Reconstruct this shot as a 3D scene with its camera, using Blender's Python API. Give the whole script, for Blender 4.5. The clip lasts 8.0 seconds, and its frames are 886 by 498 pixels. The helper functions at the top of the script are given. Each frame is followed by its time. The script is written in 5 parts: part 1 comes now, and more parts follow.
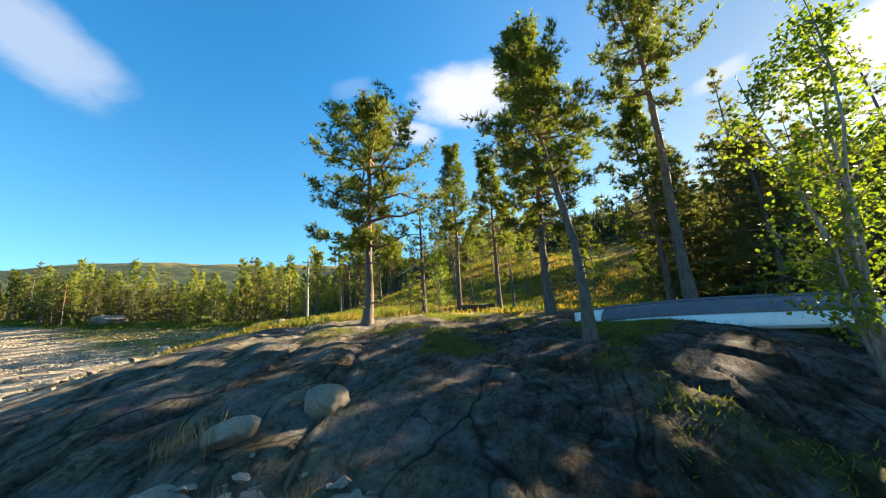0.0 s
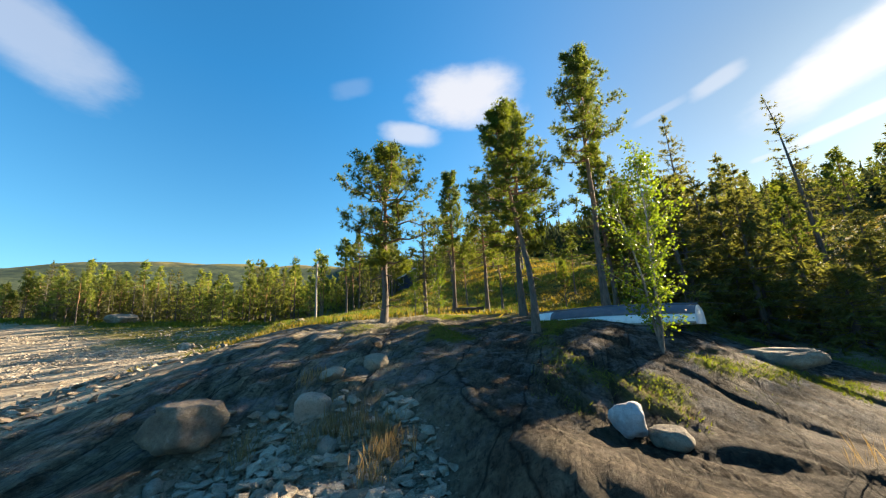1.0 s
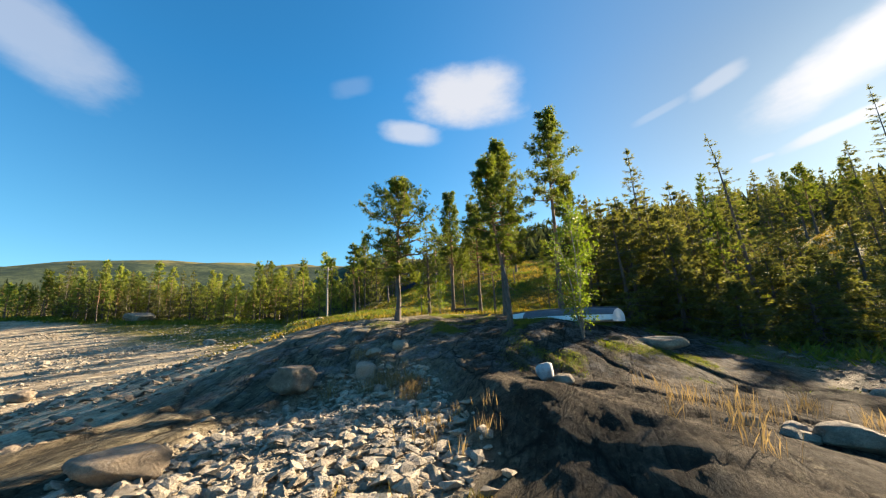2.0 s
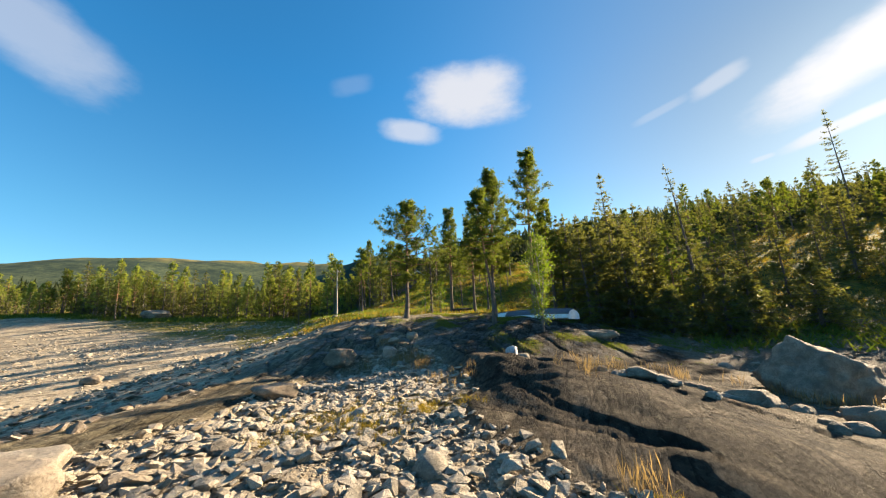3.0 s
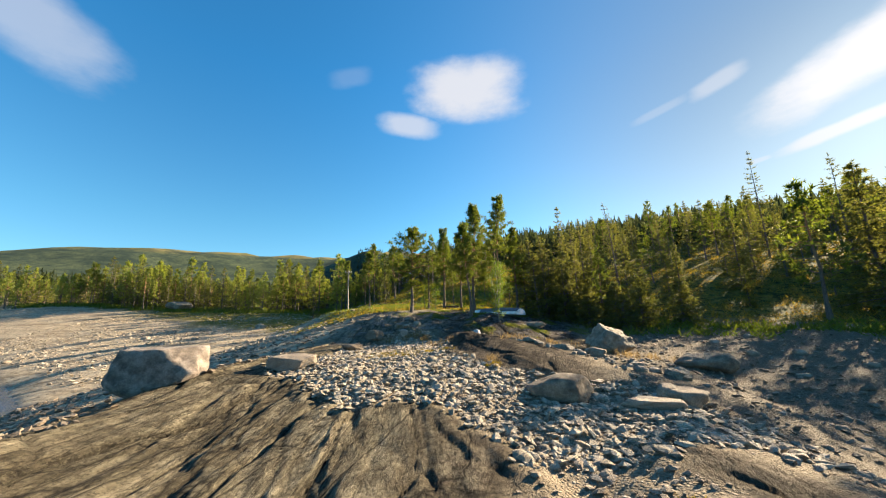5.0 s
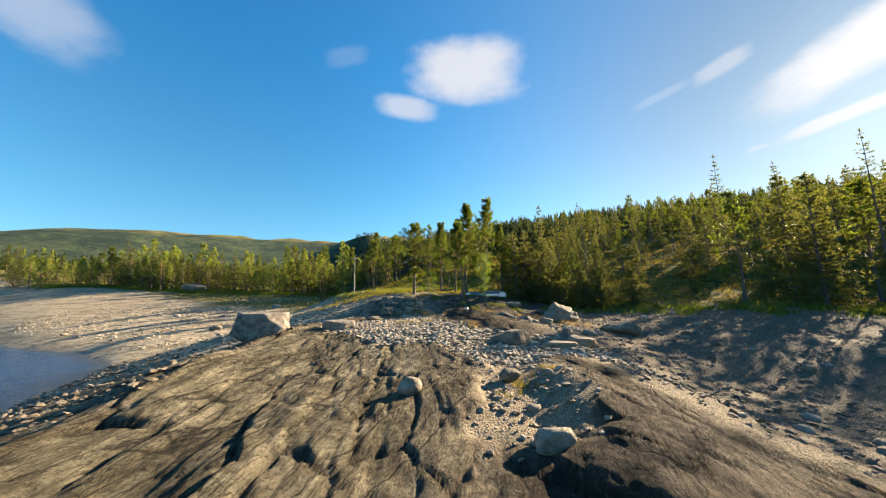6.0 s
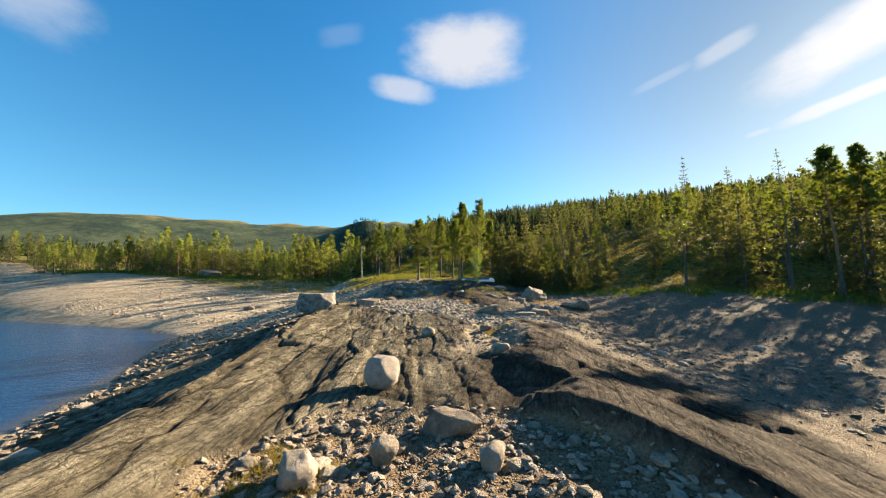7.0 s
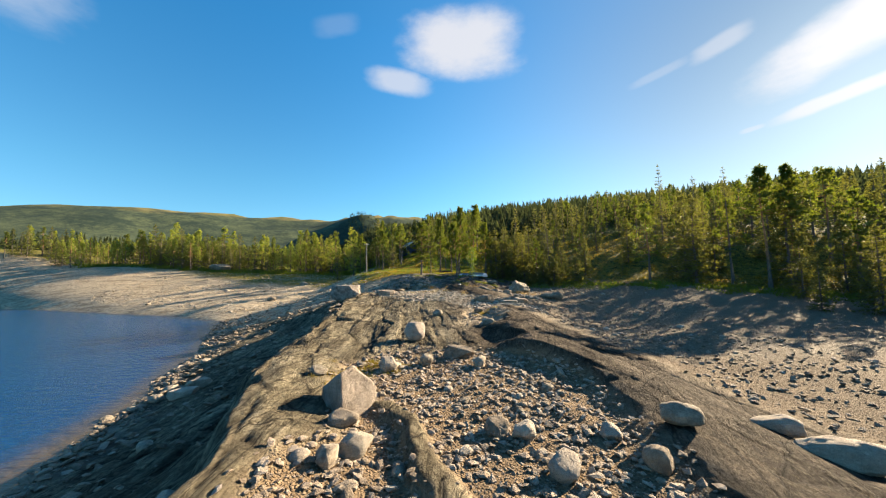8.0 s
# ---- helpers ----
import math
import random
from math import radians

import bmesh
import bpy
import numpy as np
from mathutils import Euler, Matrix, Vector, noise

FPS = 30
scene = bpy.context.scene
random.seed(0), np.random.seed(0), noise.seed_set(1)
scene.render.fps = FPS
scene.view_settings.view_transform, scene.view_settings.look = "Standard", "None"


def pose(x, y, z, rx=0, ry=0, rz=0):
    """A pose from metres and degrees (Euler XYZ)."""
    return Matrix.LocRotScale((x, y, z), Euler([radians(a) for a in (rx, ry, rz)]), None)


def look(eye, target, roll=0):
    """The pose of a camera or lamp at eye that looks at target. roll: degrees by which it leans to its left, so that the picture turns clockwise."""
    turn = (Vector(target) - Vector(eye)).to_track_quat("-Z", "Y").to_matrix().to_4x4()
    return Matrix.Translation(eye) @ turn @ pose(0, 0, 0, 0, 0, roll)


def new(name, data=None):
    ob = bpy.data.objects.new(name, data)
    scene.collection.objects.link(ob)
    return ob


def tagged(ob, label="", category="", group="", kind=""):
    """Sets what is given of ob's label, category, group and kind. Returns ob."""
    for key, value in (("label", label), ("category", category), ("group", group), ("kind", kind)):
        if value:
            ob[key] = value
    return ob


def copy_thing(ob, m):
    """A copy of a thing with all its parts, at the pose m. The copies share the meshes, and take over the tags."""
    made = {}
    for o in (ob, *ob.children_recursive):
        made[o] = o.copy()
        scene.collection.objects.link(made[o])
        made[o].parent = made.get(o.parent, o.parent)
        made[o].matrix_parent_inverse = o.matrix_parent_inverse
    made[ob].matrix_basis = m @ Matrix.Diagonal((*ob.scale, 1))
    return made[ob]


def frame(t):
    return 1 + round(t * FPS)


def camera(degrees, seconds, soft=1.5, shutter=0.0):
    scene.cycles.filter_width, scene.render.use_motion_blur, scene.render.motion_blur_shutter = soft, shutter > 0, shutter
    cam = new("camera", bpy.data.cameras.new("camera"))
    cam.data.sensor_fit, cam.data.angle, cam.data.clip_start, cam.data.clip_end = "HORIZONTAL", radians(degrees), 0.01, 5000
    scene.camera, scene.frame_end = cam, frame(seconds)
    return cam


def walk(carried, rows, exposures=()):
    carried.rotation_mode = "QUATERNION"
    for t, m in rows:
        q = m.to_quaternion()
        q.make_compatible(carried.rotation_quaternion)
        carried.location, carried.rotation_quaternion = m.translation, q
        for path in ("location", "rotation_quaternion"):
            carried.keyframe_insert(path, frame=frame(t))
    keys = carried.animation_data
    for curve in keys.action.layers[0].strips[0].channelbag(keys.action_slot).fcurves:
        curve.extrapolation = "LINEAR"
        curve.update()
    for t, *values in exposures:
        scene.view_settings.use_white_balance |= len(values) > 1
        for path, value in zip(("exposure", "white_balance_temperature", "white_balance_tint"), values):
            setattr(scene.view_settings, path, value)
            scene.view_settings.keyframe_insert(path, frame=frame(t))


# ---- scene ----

# ======================= camera and its walk =======================
cam = camera(107.0, 8.0, 1.15)
# seconds, x, y, z, yaw, pitch up, lean to the left
PATH = [
    (0.0, 0.000, 0.000, 5.852, 0.00, 11.30, -4.09),
    (0.5, 0.024, -1.722, 5.746, -0.10, 11.40, -3.92),
    (1.0, 0.025, -3.716, 5.813, -0.33, 11.54, -3.64),
    (1.5, 0.015, -5.796, 5.830, -0.37, 11.49, -3.58),
    (3.0, -0.031, -12.699, 5.838, -0.38, 11.17, -3.26),
    (3.5, -0.035, -14.999, 5.996, -0.53, 11.15, -3.10),
    (4.0, 0.014, -17.370, 6.056, -0.60, 11.18, -2.86),
    (4.5, 0.120, -19.886, 6.015, -0.72, 11.06, -2.56),
    (6.0, -0.003, -29.353, 5.709, -1.37, 7.68, -1.78),
    (6.5, -0.177, -33.234, 5.752, -1.53, 6.21, -1.79),
    (7.0, -0.536, -36.995, 5.818, -1.81, 5.10, -1.72),
    (7.5, -1.017, -40.655, 5.902, -2.18, 4.42, -1.65),
    (8.0, -1.452, -44.000, 5.994, -2.53, 4.05, -1.52),
]
walk(cam, [(t, pose(x, y, z, 90 + pitch, 0, yaw) @ pose(0, 0, 0, 0, 0, roll))
           for t, x, y, z, yaw, pitch, roll in PATH],
     exposures=[(0.0, 2.1), (0.5, 1.98), (1.0, 1.9), (1.5, 1.8), (3.0, 1.76), (8.0, 1.76)])

# ======================= sky, clouds and sun =======================
SUN_AZ, SUN_EL = 58.5, 20.0      # degrees to the right of +y, and up


def way(az, el):
    a, e = radians(az), radians(el)
    return Vector((math.sin(a) * math.cos(e), math.cos(a) * math.cos(e), math.sin(e)))


class Nodes:
    """Short hand for building node trees."""

    def __init__(self, tree):
        self.tree = tree
        tree.nodes.clear()

    def add(self, kind, **values):
        node = self.tree.nodes.new(kind)
        for key, value in values.items():
            if key in node.inputs:
                self.put(node, key, value)
            else:
                setattr(node, key, value)
        return node

    def put(self, node, key, value):
        if isinstance(value, bpy.types.NodeSocket):
            self.tree.links.new(value, node.inputs[key])
        else:
            node.inputs[key].default_value = value

    def math(self, op, a, b=0.0, c=0.0, clamp=False):
        node = self.tree.nodes.new("ShaderNodeMath")
        node.operation, node.use_clamp = op, clamp
        for i, value in enumerate((a, b, c)):
            self.put(node, i, value)
        return node.outputs[0]

    def mix(self, f, a, b, mode="MIX"):
        node = self.tree.nodes.new("ShaderNodeMix")
        node.data_type, node.blend_type = "RGBA", mode
        self.put(node, 0, f)
        for key, value in ((6, a), (7, b)):
            if isinstance(value, tuple) and len(value) == 3:
                value = (*value, 1.0)
            self.put(node, key, value)
        return node.outputs[2]

    def ramp(self, f, stops):
        node = self.tree.nodes.new("ShaderNodeValToRGB")
        self.put(node, 0, f)
        el = node.color_ramp.elements
        while len(el) < len(stops):
            el.new(0.5)
        for e, (p, c) in zip(el, stops):
            e.position = p
            e.color = (*c, 1.0) if isinstance(c, tuple) else (c, c, c, 1.0)
        return node.outputs[0]

    def noise(self, scale, vector, detail=4.0, rough=0.55, distort=0.0):
        node = self.tree.nodes.new("ShaderNodeTexNoise")
        for key, value in (("Vector", vector), ("Scale", scale), ("Detail", detail), ("Roughness", rough), ("Distortion", distort)):
            self.put(node, key, value)
        return node.outputs[0]

    def turned(self, vector, degrees):
        node = self.tree.nodes.new("ShaderNodeMapping")
        self.put(node, 0, vector)
        node.inputs["Rotation"].default_value = (0, 0, radians(degrees))
        return node.outputs[0]

    def scaled(self, vector, s):
        node = self.tree.nodes.new("ShaderNodeMapping")
        self.put(node, 0, vector)
        node.inputs["Scale"].default_value = s
        return node.outputs[0]


def build_sky():
    world = bpy.data.worlds.new("sky")
    scene.world = world
    world.use_nodes = True
    n = Nodes(world.node_tree)
    sky = n.add("ShaderNodeTexSky")
    sky.sky_type, sky.sun_disc = "NISHITA", False
    sky.sun_elevation, sky.sun_rotation = radians(SUN_EL), radians(SUN_AZ)
    sky.altitude, sky.air_density, sky.dust_density, sky.ozone_density = 600.0, 1.0, 0.2, 4.0
    tex = n.add("ShaderNodeTexCoord").outputs["Generated"]
    warp = n.noise(5.0, tex, 5.0, 0.6)
    fine = n.noise(16.0, n.scaled(tex, (1, 1, 2.5)), 4.0, 0.6)
    # a cloud: the direction of its middle, half width and height in degrees, slant, strength
    total = None
    for az, el, wide, high, slant, power in (
            (7.1, 36.2, 9.2, 5.0, -0.06, 0.9),
            (-4.6, 31.0, 5.2, 2.0, -0.12, 0.65),
            (-15.5, 37.3, 3.8, 1.6, 0.3, 0.12),
            (-57.5, 33.0, 11.5, 5.0, -0.5, 0.45),
            (-68.0, 37.0, 11.0, 7.0, -0.3, 0.6),
            (60.5, 25.5, 14.5, 3.4, 0.30, 1.0),
            (44.5, 27.6, 3.4, 1.2, 0.25, 0.45),
            (37.5, 26.6, 4.0, 0.7, 0.2, 0.22),
            (54.5, 18.0, 6.5, 0.85, 0.18, 0.8),
            (47.0, 16.8, 1.3, 0.35, 0.1, 0.4),
            (62.0, 11.5, 7.0, 1.0, 0.15, 0.8)):
        mid = way(az, el)
        right = Vector((math.cos(radians(az)), -math.sin(radians(az)), 0.0))
        up = right.cross(mid)
        right, up = right + slant * up, up - slant * right
        u = n.add("ShaderNodeVectorMath", operation="DOT_PRODUCT")
        n.put(u, 0, tex), n.put(u, 1, tuple(right / math.sin(radians(wide))))
        v = n.add("ShaderNodeVectorMath", operation="DOT_PRODUCT")
        n.put(v, 0, tex), n.put(v, 1, tuple(up / math.sin(radians(high))))
        front = n.add("ShaderNodeVectorMath", operation="DOT_PRODUCT")
        n.put(front, 0, tex), n.put(front, 1, tuple(mid))
        r = n.math("SQRT", n.math("ADD", n.math("POWER", n.math("ABSOLUTE", u.outputs["Value"]), 3.2),
                                  n.math("POWER", n.math("ABSOLUTE", v.outputs["Value"]), 3.2)))
        r = n.math("ADD", r, n.math("MULTIPLY", n.math("SUBTRACT", 0.5, warp), 0.9))
        r = n.math("ADD", r, n.math("MULTIPLY", n.math("SUBTRACT", 0.5, fine), 0.5))
        step = n.add("ShaderNodeMapRange", interpolation_type="SMOOTHSTEP")
        n.put(step, "Value", r), n.put(step, "From Min", 1.1), n.put(step, "From Max", 0.2)
        n.put(step, "To Min", 0.0), n.put(step, "To Max", power)
        m = n.math("MULTIPLY", step.outputs[0], n.math("GREATER_THAN", front.outputs["Value"], 0.5))
        total = m if total is None else n.math("MAXIMUM", total, m)
    # the veil of brightness that thin haze makes round the sun
    near = n.add("ShaderNodeVectorMath", operation="DOT_PRODUCT")
    n.put(near, 0, tex), n.put(near, 1, tuple(way(SUN_AZ, SUN_EL)))
    d = n.math("MAXIMUM", near.outputs["Value"], 0.0)
    glow = n.math("ADD", n.math("MULTIPLY", n.math("POWER", d, 7.0), 0.1), n.math("MULTIPLY", n.math("POWER", d, 80.0), 0.5))
    upward = n.add("ShaderNodeSeparateXYZ")
    n.put(upward, 0, tex)
    grade = n.ramp(upward.outputs[2], [(0.0, (0.86, 1.03, 0.98)), (0.25, (0.64, 1.14, 1.10)), (0.6, (0.36, 1.18, 1.34))])
    tint = n.mix(1.0, sky.outputs[0], grade, "MULTIPLY")
    grey = n.add("ShaderNodeRGBToBW")
    n.put(grey, 0, tint)
    pale = n.mix(1.0, grey.outputs[0], (0.93, 0.90, 0.90), "MULTIPLY")
    tint = n.mix(n.math("MULTIPLY", n.math("POWER", d, 4.0), 0.62), tint, pale)
    tint = n.mix(1.0, tint, n.math("SUBTRACT", 1.0, n.math("MULTIPLY", n.math("POWER", d, 10.0), 0.33)), "MULTIPLY")
    glowing = n.mix(1.0, tint, n.mix(1.0, (1.0, 0.9, 0.78), glow, "MULTIPLY"), "ADD")
    lit = n.mix(1.0, (4.2, 4.2, 4.4), n.mix(1.0, (1.0, 0.97, 0.93), n.math("MULTIPLY", glow, 2.0), "MULTIPLY"), "ADD")
    colour = n.mix(total, glowing, lit)
    bg = n.add("ShaderNodeBackground", Strength=0.06)
    n.put(bg, "Color", colour)
    out = n.add("ShaderNodeOutputWorld")
    world.node_tree.links.new(bg.outputs[0], out.inputs[0])


build_sky()
sun = new("sun", bpy.data.lights.new("sun", "SUN"))
sun.data.energy, sun.data.angle, sun.data.color = 6.8, radians(0.6), (1.0, 0.80, 0.55)
sun.matrix_world = look(tuple(way(SUN_AZ, SUN_EL) * 100), (0, 0, 0))

# ======================= small tools =======================


def mesh_of(name, verts, faces, material=None, smooth=False):
    """A mesh from arrays of places and of faces with one number of corners each."""
    me = bpy.data.meshes.new(name)
    verts = np.asarray(verts, dtype=np.float32)
    groups = faces if isinstance(faces, list) and faces and isinstance(faces[0], np.ndarray) and faces[0].ndim == 2 else [np.asarray(faces)]
    loops = np.concatenate([g.ravel() for g in groups]).astype(np.int32)
    sizes = np.concatenate([np.full(len(g), g.shape[1]) for g in groups]).astype(np.int32)
    starts = (np.cumsum(sizes) - sizes).astype(np.int32)
    me.vertices.add(len(verts))
    me.vertices.foreach_set("co", verts.ravel())
    me.loops.add(len(loops))
    me.loops.foreach_set("vertex_index", loops)
    me.polygons.add(len(sizes))
    me.polygons.foreach_set("loop_start", starts)
    me.polygons.foreach_set("use_smooth", np.full(len(sizes), smooth))
    me.update(calc_edges=True)
    if material:
        me.materials.append(material)
    return me


def part(name, data, parent, label=""):
    """One mesh object under a thing or under a part."""
    ob = new(name, data)
    ob.parent = parent
    return tagged(ob, label)


def sstep(a, b, x):
    t = np.clip((x - a) / (b - a), 0, 1)
    return t * t * (3 - 2 * t)


_hash = np.random.RandomState(7).rand(256, 256)


def vnoise(x, y):
    """Smooth value noise, -1 to 1."""
    xi, yi = np.floor(x).astype(int), np.floor(y).astype(int)
    fx, fy = x - xi, y - yi
    fx, fy = fx * fx * fx * (fx * (fx * 6 - 15) + 10), fy * fy * fy * (fy * (fy * 6 - 15) + 10)
    a, b = _hash[xi % 256, yi % 256], _hash[(xi + 1) % 256, yi % 256]
    c, d = _hash[xi % 256, (yi + 1) % 256], _hash[(xi + 1) % 256, (yi + 1) % 256]
    return 2 * (a * (1 - fx) * (1 - fy) + b * fx * (1 - fy) + c * (1 - fx) * fy + d * fx * fy) - 1


def fbm(x, y, octaves=4, gain=0.5):
    total, amp = 0, 1
    for k in range(octaves):
        total = total + amp * vnoise(x * 2 ** k + 17.3 * k, y * 2 ** k + 9.1 * k)
        amp *= gain
    return total


# ======================= the lie of the land =======================
CREST_Y = [-70, -48, -36, -26, -20, -15, -10, -7, -2, 1.5, 3.3, 8, 13, 20, 42, 70]
CREST_Z = [0.2, 1.7, 2.2, 2.5, 2.95, 3.3, 3.95, 4.0, 3.98, 3.95, 4.4, 5.35, 5.9, 6.0, 6.3, 6.8]


def shore_left(y):
    """x of the water's edge along the rock."""
    return np.interp(y, [-80, -45, -32, -26, -14, 0, 6, 20, 60], [-6, -13, -15.3, -17, -22, -29.6, -33, -33, -40])


def shore_bay(x):
    """y of the water's edge along the sandy bay."""
    return np.interp(-x, [0, 31, 44, 59, 83, 103, 400], [2, 3, 12, 18.6, 31, 38.2, 150])


def edge_in(x, y):
    """How far a place lies up the wooded slope."""
    return 0.5 * x + 0.87 * y - 22


def land(x, y):
    """Height of the large forms."""
    crest = np.interp(y, CREST_Y, CREST_Z)
    xs = shore_left(y)
    # the left flank, down to the water
    left = crest * np.clip((x - xs) / (np.interp(y, [-30, -20, -12, -4, 5, 15, 30, 60], [-7, -7.5, -9.6, -8.5, -7, -8, -17, -22]) - xs), -1, 1)
    # the flats to the right
    flat = 0.9 + 1.6 * sstep(-17, 0, y) + 2.4 * sstep(-2, 16, y) + 0.55 * sstep(-18, -10, y) * sstep(8, -2, y) + 0.035 * np.clip(x - 14, 0, 40) * sstep(-10, 8, y)
    w = np.interp(y, [-50, -30, -15, -5, 4, 14, 30], [11, 13, 15, 16, 17, 18, 24])
    t = np.clip((x - 3.2) / (w - 3.2), 0, 1)
    right = crest + (flat - crest) * (t * t * (3 - 2 * t))
    ridge = np.where(x < -3, left, right)
    # the sandy beach to the left
    up, belt = y - shore_bay(x), 66 - 0.08 * x
    top = np.interp(-x, [20, 35, 48, 56, 67, 80, 91, 105, 120, 132, 151, 300], [5.8, 6.2, 7.2, 7.6, 8.4, 9.7, 11, 12, 12.5, 13.5, 15.7, 22])
    u = up / np.maximum(belt - shore_bay(x), 12)
    beach = np.where(u > 0, top * np.clip(u, 0, 1) ** 0.68 + 0.04 * np.clip(y - belt, 0, 60), 0.15 * up)
    beach = beach * sstep(2.0, -14.0, x) - 3 * sstep(-14.0, 2.0, x)
    z = np.where(ridge > beach, ridge, beach) - 0.2
    z = np.where(z < 0, np.maximum(z * 1.2, -5), z)
    # the wooded hill
    e = edge_in(x, y)
    az = np.degrees(np.arctan2(x, y + 20))
    far = np.hypot(x, y + 20)
    hill = np.clip(e, 0, None)
    hill = 0.12 * hill * sstep(0, 18, hill) + 0.11 * np.minimum(hill, 45) * sstep(0, 14, hill) * sstep(-14, 6, x) + 0.128 * np.clip(hill - 60, 0, None)
    hill = np.where(hill > 54, 54 + (hill - 54) * 0.45, hill)
    hill = np.minimum(hill, 79 + 0.01 * (hill - 79)) * (1 + 0.16 * np.exp(-((az - 18) / 26) ** 2) * sstep(60, 200, far))
    hill = hill * (1 - 0.15 * sstep(100, 240, far)) * (1 - 0.36 * sstep(14, -4, az) * sstep(300, 130, far))
    z = z + hill * (0.08 + 0.92 * sstep(-22, -6, az) * sstep(150, 110, np.abs(az)))
    # the open heath that rises behind the knoll
    z = z + 0.055 * np.clip(y - 21, 0, 42) * sstep(-22, -4, x) * sstep(30, 12, x) * sstep(0, 8, y - 20)
    # far hills
    knob = 168 * (0.80 + 0.20 * np.exp(-((az + 11.4) / 4.6) ** 2)) * sstep(-34, -17, az) * sstep(8, -4, az) * sstep(620, 900, far) * sstep(1500, 1000, far)
    el = np.interp(az, [-180, -95, -60, -51.3, -50.4, -48.5, -45.4, -44.0, -41.5, -39.9, -37.0, -34.5, -31.2, -27.6, -25.3, -23.7, -20.4, -10, 20, 60, 180], [3, 4, 6.8, 7.8, 8.2, 8.2, 9.0, 8.8, 9.0, 9.2, 8.8, 9.3, 9.1, 8.8, 8.7, 9.4, 8.8, 8, 6, 4, 3])
    mount = 2900 * np.tan(np.radians(el - 0.55 * sstep(-8, -20, az))) * (1 + 0.012 * fbm(az * 0.45, far * 0.002, 4) + 0.05 * fbm(az * 0.22 + 5, far * 0.003, 3) * sstep(2900, 2200, far)) * sstep(1300, 2900, far)
    return np.where(knob > 1, np.maximum(z, knob), z) + mount


def rockiness(x, y):
    """Where bare bedrock lies: 0 to 1."""
    low = np.maximum(shore_left(y) + 1.5, np.interp(y, [-14, -6, 4], [-40, -9, -8]))
    m = sstep(-1.5, 1.5, x - low + 0.6 * fbm(x * 0.3, y * 0.3, 3)) * sstep(-66, -56, y)
    wide = np.interp(y, [-50, -30, -24, -18, -14, -10, -6, -3, 4, 12], [9.5, 9.5, 8.6, 6.6, 5.6, 6.0, 7.2, 9.5, 12, 12])
    m = m * sstep(wide + 1.2, wide - 1.0, x + 1.2 * fbm(x * 0.25 + 5, y * 0.25, 3))
    m = m * sstep(14.5, 11, y + 1.5 * fbm(x * 0.3, y * 0.3 + 8, 3))
    return m


def gravelly(x, y):
    """The pockets of loose stones on the rock."""
    wob = fbm(x * 0.45 + 3, y * 0.45, 3)
    right = np.interp(y, [-14, -11.5, -10, -9, -7.5, -4.4, -1, 2, 4], [9.0, 7.0, 3.4, 2.0, 0.9, 0.2, 0.1, -0.6, -1.0])
    left = np.interp(y, [-14, -12.4, -10.9, -9.2, -7, -4, -2, 0, 2.5, 4], [-2.3, -3.3, -4.7, -6.5, -7.6, -6.4, -5.4, -5.0, -4.3, -3.5])
    a = sstep(0.5, -0.3, x - right + 0.3 * wob) * sstep(-0.3, 0.5, x - left + 0.6 * wob) * sstep(4.4, 3.0, y + 0.5 * wob)
    a = a * sstep(-0.8, 0.8, y + np.interp(x, [-4, -1, 1, 4], [12.6, 12.4, 14.6, 15.2]) + 0.8 * wob)
    right = np.interp(y, [-48, -38, -33, -30, -28, -27], [3.4, 3.5, 4.2, 3.6, 1.6, 0])
    left = np.interp(y, [-48, -36, -33, -30, -27], [-4.5, -4.2, -4.6, -5, -3])
    spine = np.exp(-((x + 2.0 - 0.42 * (-36 - y) + 0.25 * wob) / 0.42) ** 4) * sstep(-33, -34.2, y) * sstep(-40, -38.5, y)
    b = (1 - spine) * sstep(0.4, -0.4, x - right + 0.3 * wob) * sstep(-0.4, 0.4, x - left + 0.4 * wob) * sstep(-26.8, -28.5, y + 0.8 * wob)
    c = sstep(0.6, -0.6, np.abs(x - 2.6 - 0.1 * (y + 18)) - 1.3 + 0.6 * wob) * sstep(-23, -21, y) * sstep(-12, -14, y)
    return np.maximum(np.maximum(a, b), c)


def edge_right(y):
    """x of the steep shaded foot of the long right-hand slab."""
    return np.interp(y, [-60, -44, -38, -33, -30, -28, -25, -22, -16, -13, -10, -9, -7.5, -4.4, -1, 3, 6], [2.6, 3.0, 3.6, 4.4, 4.0, 2.7, 2.8, 3.5, 3.5, 4.8, 3.4, 2.0, 0.9, 0.2, 0.1, -0.3, -0.2])


def edge_left(y):
    """x of the brink of the left-hand slab."""
    return np.interp(y, [-60, -44, -38, -36, -33, -30, -20, -12, 0], [-3.5, -4.5, -5.6, -6.4, -7.6, -8.2, -9.2, -10.2, -10])


